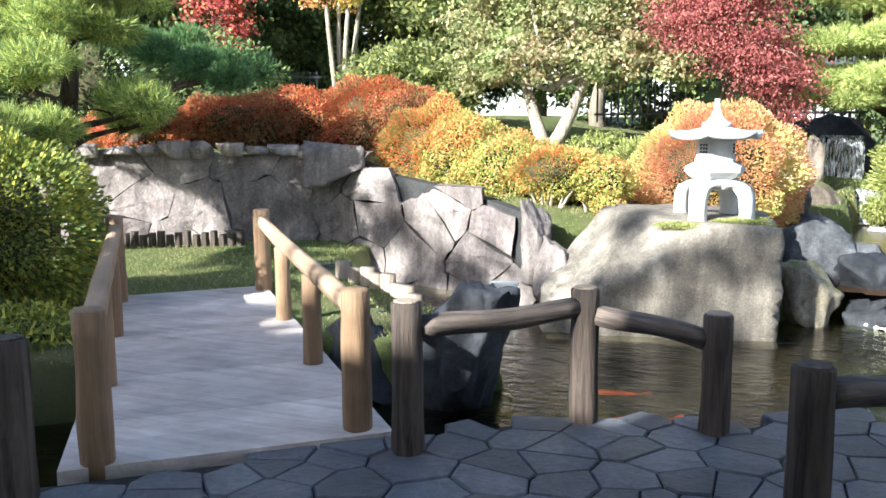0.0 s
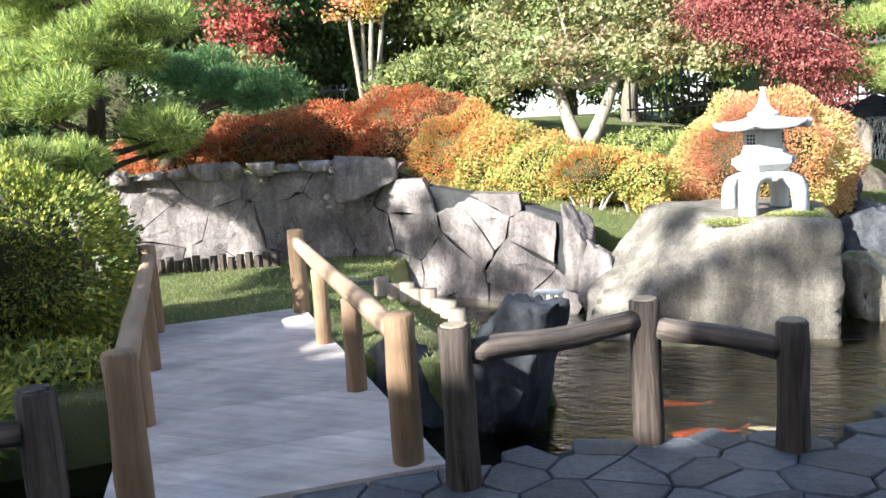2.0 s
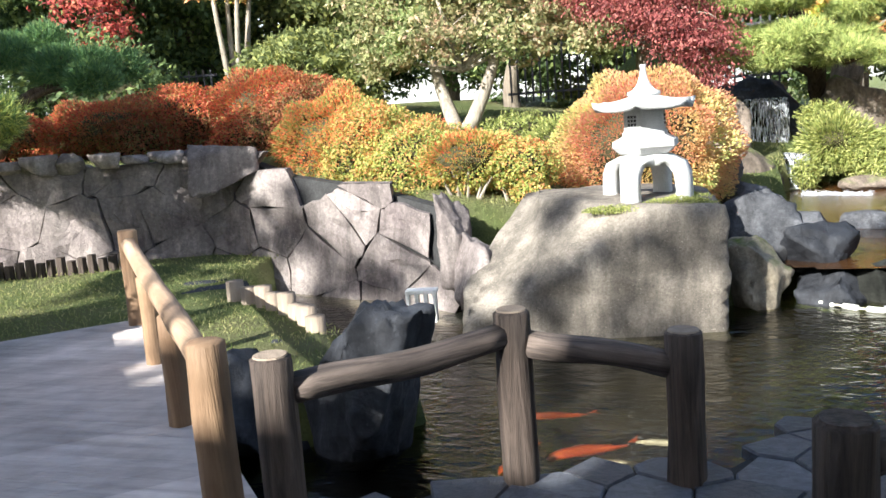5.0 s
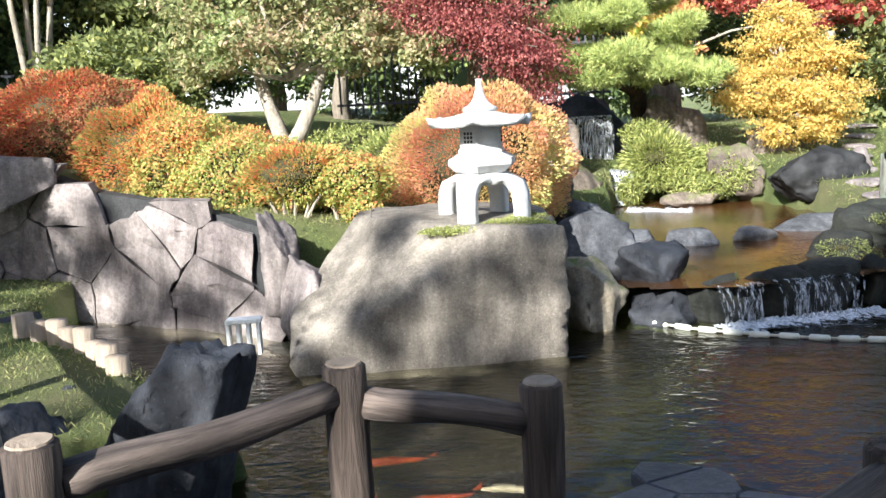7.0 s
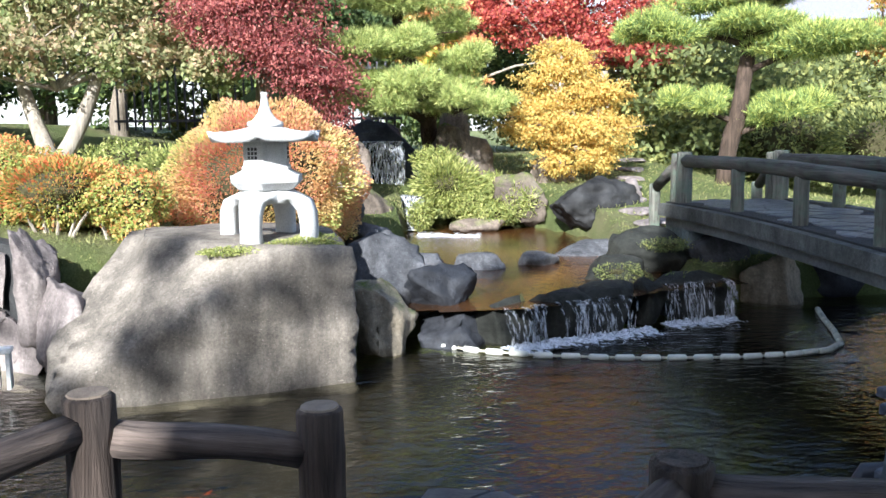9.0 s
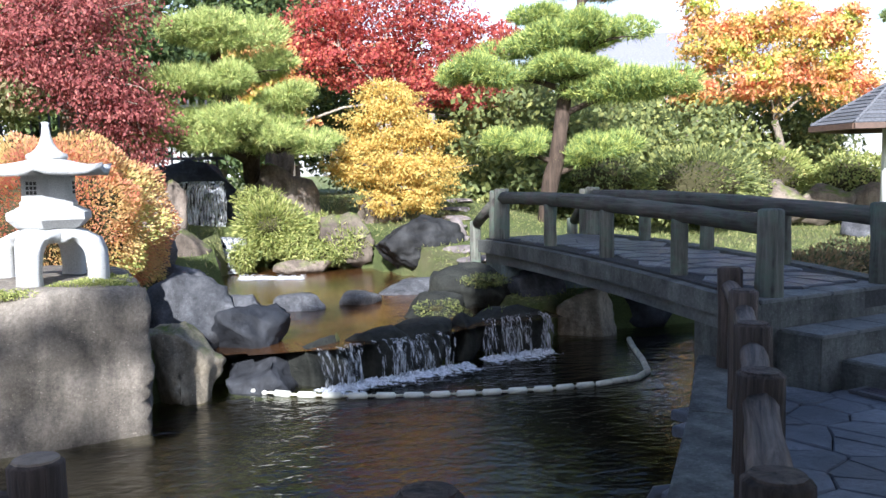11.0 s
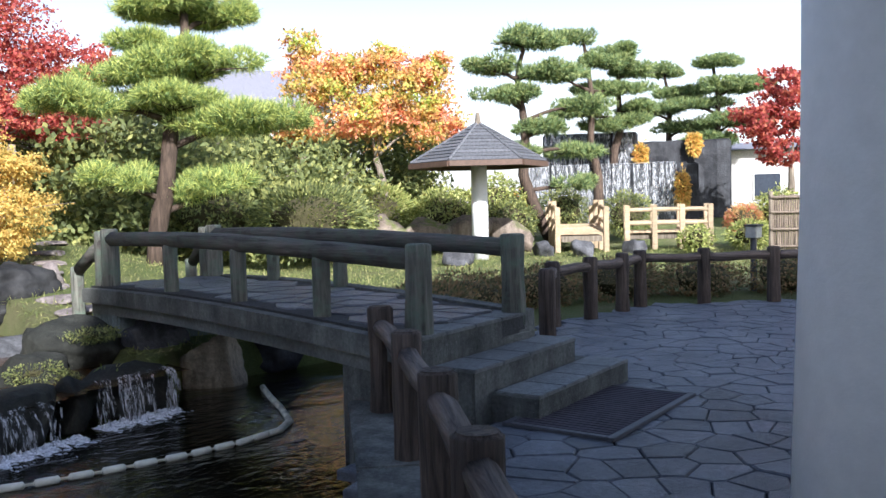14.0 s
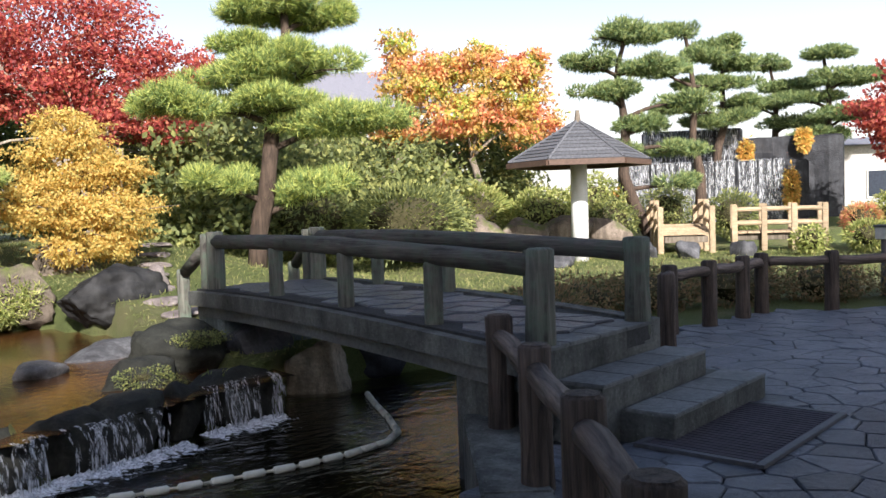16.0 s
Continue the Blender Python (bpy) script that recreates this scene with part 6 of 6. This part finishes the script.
def timber_bridge(at, rz, ln, wid, label, rise=1.0):
    b = empty("timber_bridge", at, rz)
    for i in range(int(ln / 0.16)):
        s = (i + 0.5) * 0.16 / ln
        bm = bmesh.new()
        z = 0.35 + 0.22 * rise * math.sin(math.pi * s)
        box(bm, -ln / 2 + i * 0.16, -ln / 2 + i * 0.16 + 0.15, -wid / 2, wid / 2, z, z + 0.06, 0.006)
        part("plank", bm, M_NEWWOOD, b)
    for side in (-1, 1):
        y = side * wid / 2
        for i in range(4):
            s = i / 3
            bm = bmesh.new()
            x = -ln / 2 + ln * s
            box(bm, x - 0.07, x + 0.07, y - 0.07, y + 0.07, -0.1, 1.12 + 0.2 * rise * math.sin(math.pi * s), 0.012)
            part("post", bm, M_NEWWOOD, b)
        for h in (0.62, 0.98):
            bm = bmesh.new()
            tube(bm, [(-ln / 2 + ln * k / 8, y, h + 0.2 * rise * math.sin(math.pi * k / 8)) for k in range(9)], [0.055] * 9, 8)
            part("rail", bm, M_NEWWOOD, b)
    bm = bmesh.new()
    box(bm, -ln / 2, ln / 2, -wid / 2 + 0.1, wid / 2 - 0.1, 0.18, 0.34, 0.01)
    part("beam", bm, M_BARK, b)
    return tagged(b, label, "bridge")


timber_bridge((22.6, 18.0, 0.1), 45, 2.6, 1.3, "arched new-timber bridge seen end on")
timber_bridge((24.0, 15.9, 0.1), -54, 2.2, 0.9, "flat pale timber bridge with railings by the cascade", 0.05)


def bamboo_screen():
    s = empty("bamboo_screen", (22.6, 12.2, 0.0), -66)
    for i in range(46):
        bm = bmesh.new()
        x = i * 0.05
        tube(bm, [(x, 0.02 * math.sin(i * 2.3), 0.05), (x, 0, 1.4 + 0.02 * math.sin(i * 5))], [0.024, 0.024], 6)
        part("cane", bm, M_BAMBOO, s)
    for z in (0.2, 0.6, 1.0, 1.35):
        bm = bmesh.new()
        tube(bm, [(-0.05, -0.05, z), (2.35, -0.05, z)], [0.03, 0.03], 8)
        part("cross_cane", bm, M_BAMBOO, s)
    for x in (-0.05, 1.5, 2.35):
        bm = bmesh.new()
        tube(bm, [(x, 0.0, -0.1), (x, 0.0, 1.5)], [0.05, 0.05], 8)
        part("post", bm, M_BARK, s)
    return tagged(s, "brown bamboo screen fence on the lawn's edge", "bamboo fence")


bamboo_screen()

for i, (x, y, sx, sz) in enumerate(((16.2, 20.4, 0.9, 0.75), (17.6, 20.6, 0.9, 0.7), (18.7, 20.2, 0.8, 0.7), (19.8, 19.8, 0.9, 0.6), (21.0, 19.2, 0.8, 0.55))):
    rock("bank_rock", (x, y, 0.5), (sx, 0.5, sz), 340 + i, M_BROWNROCK, "large flat-faced sunlit bank stone", -40, 3, 0.7, group="bank stones behind the pavilion")
for i, (x, y) in enumerate(((16.9, 16.9), (20.2, 17.2), (21.8, 15.6), (20.6, 16.2))):
    rock("garden_rock", (x, y, 0.12), (0.45, 0.35, 0.3), 350 + i, M_ROCK, "grey garden rock on the lawn", 30 * i, 3, 0.3)

path_lamp = empty("garden_lamp", (15.2, 9.0, 0.0))
bm = bmesh.new()
tube(bm, [(0, 0, -0.05), (0, 0, 0.78)], [0.05, 0.045], 10)
part("pole", bm, M_MATEDGE, path_lamp)
bm = bmesh.new()
box(bm, -0.09, 0.09, -0.09, 0.09, 0.78, 0.95, 0.01)
part("lamp_glass", bm, M_LAMPGLASS, path_lamp)
bm = bmesh.new()
box(bm, -0.11, 0.11, -0.11, 0.11, 0.95, 0.98, 0.008)
part("cap", bm, M_MATEDGE, path_lamp)
tagged(path_lamp, "short garden lamp with square glass head", "lamp")

for i, (x, y, s) in enumerate(((7.0, 13.6, 0.4), (7.05, 14.4, 0.36), (7.2, 15.3, 0.33), (7.5, 16.3, 0.36), (7.9, 17.3, 0.34), (8.3, 18.4, 0.36), (8.8, 19.6, 0.36))):
    rock("path_stone", (x, y, float(land(np.array(x), np.array(y))) - 0.01), (s, s * 0.75, 0.06), 370 + i, M_WALLSTONE, "flat stepping stone in the grass path", 23 * i, 3, 0.3, 5, 0.08, "stepping stones of the grass path")
# slatted fence and low rail fence under the trees
rail = empty("rope_fence", (9.0, 25.0, 0.9))
for i in range(7):
    bm = bmesh.new()
    tube(bm, [(i * 1.6, -i * 0.35, -0.1), (i * 1.6, -i * 0.35, 0.75)], [0.06, 0.055], 8)
    part("post", bm, M_PALEBARK, rail)
bm = bmesh.new()
tube(bm, [(i * 0.8, -i * 0.175, 0.6 - 0.06 * (i % 2)) for i in range(13)], [0.02] * 13, 6)
part("rope", bm, M_ROPE, rail)
tagged(rail, "low post and rope fence under the trees", "fence")
for sx, sy, rz, nn in ((-1.5, 19.5, -6, 34), (-12.5, 17.0, 25, 30)):
    iron = empty("railing", (sx, sy, 1.6), rz)
    for i in range(nn):
        bm = bmesh.new()
        box(bm, i * 0.16, i * 0.16 + 0.035, 0, 0.03, 0, 1.25)
        part("bar", bm, M_PIPE, iron)
    for z in (0.15, 1.1):
        bm = bmesh.new()
        box(bm, -0.05, nn * 0.16, -0.02, 0.05, z, z + 0.05)
        part("cross_bar", bm, M_PIPE, iron)
    tagged(iron, "dark upright bar railing behind the trees", "railing")


def house(at, rz, w, d, h, roof_h, label, storeys=2, cols=4):
    o = empty("house", at, rz)
    bm = bmesh.new()
    box(bm, -w / 2, w / 2, -d / 2, d / 2, 0, h, 0.02)
    part("wall", bm, M_FACADE, o)
    bm = bmesh.new()
    v = [bm.verts.new(p) for p in ((-w / 2 - 0.5, -d / 2 - 0.5, h), (w / 2 + 0.5, -d / 2 - 0.5, h), (w / 2 + 0.5, d / 2 + 0.5, h), (-w / 2 - 0.5, d / 2 + 0.5, h), (-w / 2 + 1, 0, h + roof_h), (w / 2 - 1, 0, h + roof_h))]
    for f in ((0, 1, 5, 4), (1, 2, 5), (2, 3, 4, 5), (3, 0, 4), (3, 2, 1, 0)):
        bm.faces.new([v[i] for i in f])
    part("roof", bm, M_ROOFTILE, o)
    for s in range(storeys):
        for c in range(cols):
            x = -w / 2 + (c + 0.5) * w / cols
            z = h / storeys * s + h / storeys * 0.35
            bm = bmesh.new()
            box(bm, x - 0.6, x + 0.6, -d / 2 - 0.05, -d / 2 + 0.02, z, z + 1.2, 0.01)
            wd = part("window", bm, M_WHITEPLASTIC, o)
            bm = bmesh.new()
            box(bm, x - 0.53, x + 0.53, -d / 2 - 0.065, -d / 2 - 0.052, z + 0.07, z + 1.13)
            part("pane", bm, M_GLASSDARK, wd)
    return tagged(o, label, "house")


house((29, 42.5, 0), -36, 10, 7, 6.3, 2.4, "distant house with a grey tiled roof")
house((43, 21, 0), -62, 14, 7, 3.4, 0.5, "low pale building behind the cascade", 1, 6)
house((40, 12, 0), -72, 9, 6, 2.6, 0.4, "pale flat building behind the bamboo screen", 1, 4)

# ---- small things ----
for i in range(17):
    t = i / 16
    x, y = -6.0 + 1.75 * t, 9.15 + 0.75 * t
    bm = bmesh.new()
    tube(bm, [(0, 0, -0.1), (0, 0, 0.17 + 0.03 * math.sin(i * 2.1))], [0.055, 0.052], 8, 0.1, i)
    ob = part("edging_stump", bm, M_LOG)
    ob.location = (x, y, 0)
    tagged(ob, "short dark log stump edging the lawn", "log edging", "log edging")
for i, (x, y, h) in enumerate(((-1.75, 8.2, 0.17), (-1.55, 8.1, 0.13), (-1.35, 8.0, 0.16), (-1.2, 7.9, 0.12), (-1.0, 7.75, 0.15), (-0.8, 7.55, 0.1), (-0.62, 7.35, 0.13), (-0.45, 7.15, 0.1))):
    bm = bmesh.new()
    tube(bm, [(0, 0, -0.4), (0, 0, h)], [0.085, 0.08], 10, 0.1, i)
    ob = smooth(part("edging_stump", bm, M_CUT))
    ob.location = (x, y, 0)
    tagged(ob, "pale log stump edging the lawn above the channel", "log edging", "log edging by the channel")

box_ = empty("pump_box", (-0.12, 8.75, -0.3), 10)
box_.scale = (0.6, 0.6, 0.6)
bm = bmesh.new()
box(bm, -0.25, 0.25, -0.12, 0.12, 0.36, 0.42, 0.01)
part("lid", bm, M_WHITEPLASTIC, box_)
for x in (-0.22, -0.08, 0.06, 0.2):
    bm = bmesh.new()
    box(bm, x - 0.025, x + 0.025, -0.1, 0.1, -0.1, 0.36, 0.005)
    part("leg", bm, M_WHITEPLASTIC, box_)
tagged(box_, "white plastic water inlet frame beside the boulder", "water inlet")

pipe = empty("pond_pipe", (5.1, 5.75, WATER_Z))
bm = bmesh.new()
tube(bm, [(-0.12, 0.1, -0.2), (-0.12, 0.1, 0.18), (-0.08, 0.08, 0.27), (0.06, 0.0, 0.3)], [0.045] * 4, 10)
smooth(part("pipe", bm, M_PIPE, pipe))
bm = bmesh.new()
tube(bm, [(-0.12, 0.1, 0.1), (-0.12, 0.1, 0.16)], [0.055, 0.055], 10)
part("collar", bm, M_REDPIPE, pipe)
bm = bmesh.new()
tube(bm, [(0.04, 0.01, 0.3), (0.12, -0.04, 0.3)], [0.05, 0.05], 10)
part("end_fitting", bm, M_WHITEPLASTIC, pipe)
tagged(pipe, "dark drain pipe with red collar at the pond edge", "pipe")


def koi(at, rz, ln, mat, label):
    bm = bmesh.new()
    pts = [(ln * (s - 0.5), 0.06 * ln * math.sin(s * 5), 0) for s in (0, 0.08, 0.25, 0.45, 0.65, 0.85, 0.95)]
    tube(bm, pts, [ln * r for r in (0.03, 0.07, 0.105, 0.11, 0.08, 0.035, 0.02)], 10)
    k = smooth(part("koi", bm, mat))
    bm = bmesh.new()
    v = [bm.verts.new(p) for p in ((ln * 0.44, 0, 0), (ln * 0.62, ln * 0.1, 0.01), (ln * 0.56, 0, 0.005), (ln * 0.62, -ln * 0.08, 0.01))]
    bm.faces.new(v)
    part("tail_fin", bm, mat, k)
    k.matrix_basis = pose(*at, 0, 0, rz)
    return tagged(k, label, "fish", "koi in the pond")


for i, (x, y, rz, ln, mm, lb) in enumerate(((1.45, 6.75, 20, 0.5, M_KOI_RED, "red koi swimming near the surface"), (1.75, 6.2, 35, 0.6, M_KOI_RED, "large orange-red koi in the pond"), (2.05, 5.95, -20, 0.5, M_KOI_WHITE, "white koi in the dark pond"),
                                            (1.35, 6.0, 80, 0.5, M_KOI_RED, "red koi close to the paving"), (2.2, 6.35, 0, 0.4, M_KOI_WHITE, "pale koi in the dark pond"), (2.8, 6.0, 40, 0.45, M_KOI_RED, "orange koi by the paving"), (1.7, 5.7, 10, 0.45, M_KOI_WHITE, "white and grey koi in the pond"))):
    koi((x, y, WATER_Z - 0.11), rz, ln * 0.95, mm, lb)

lay_flags()
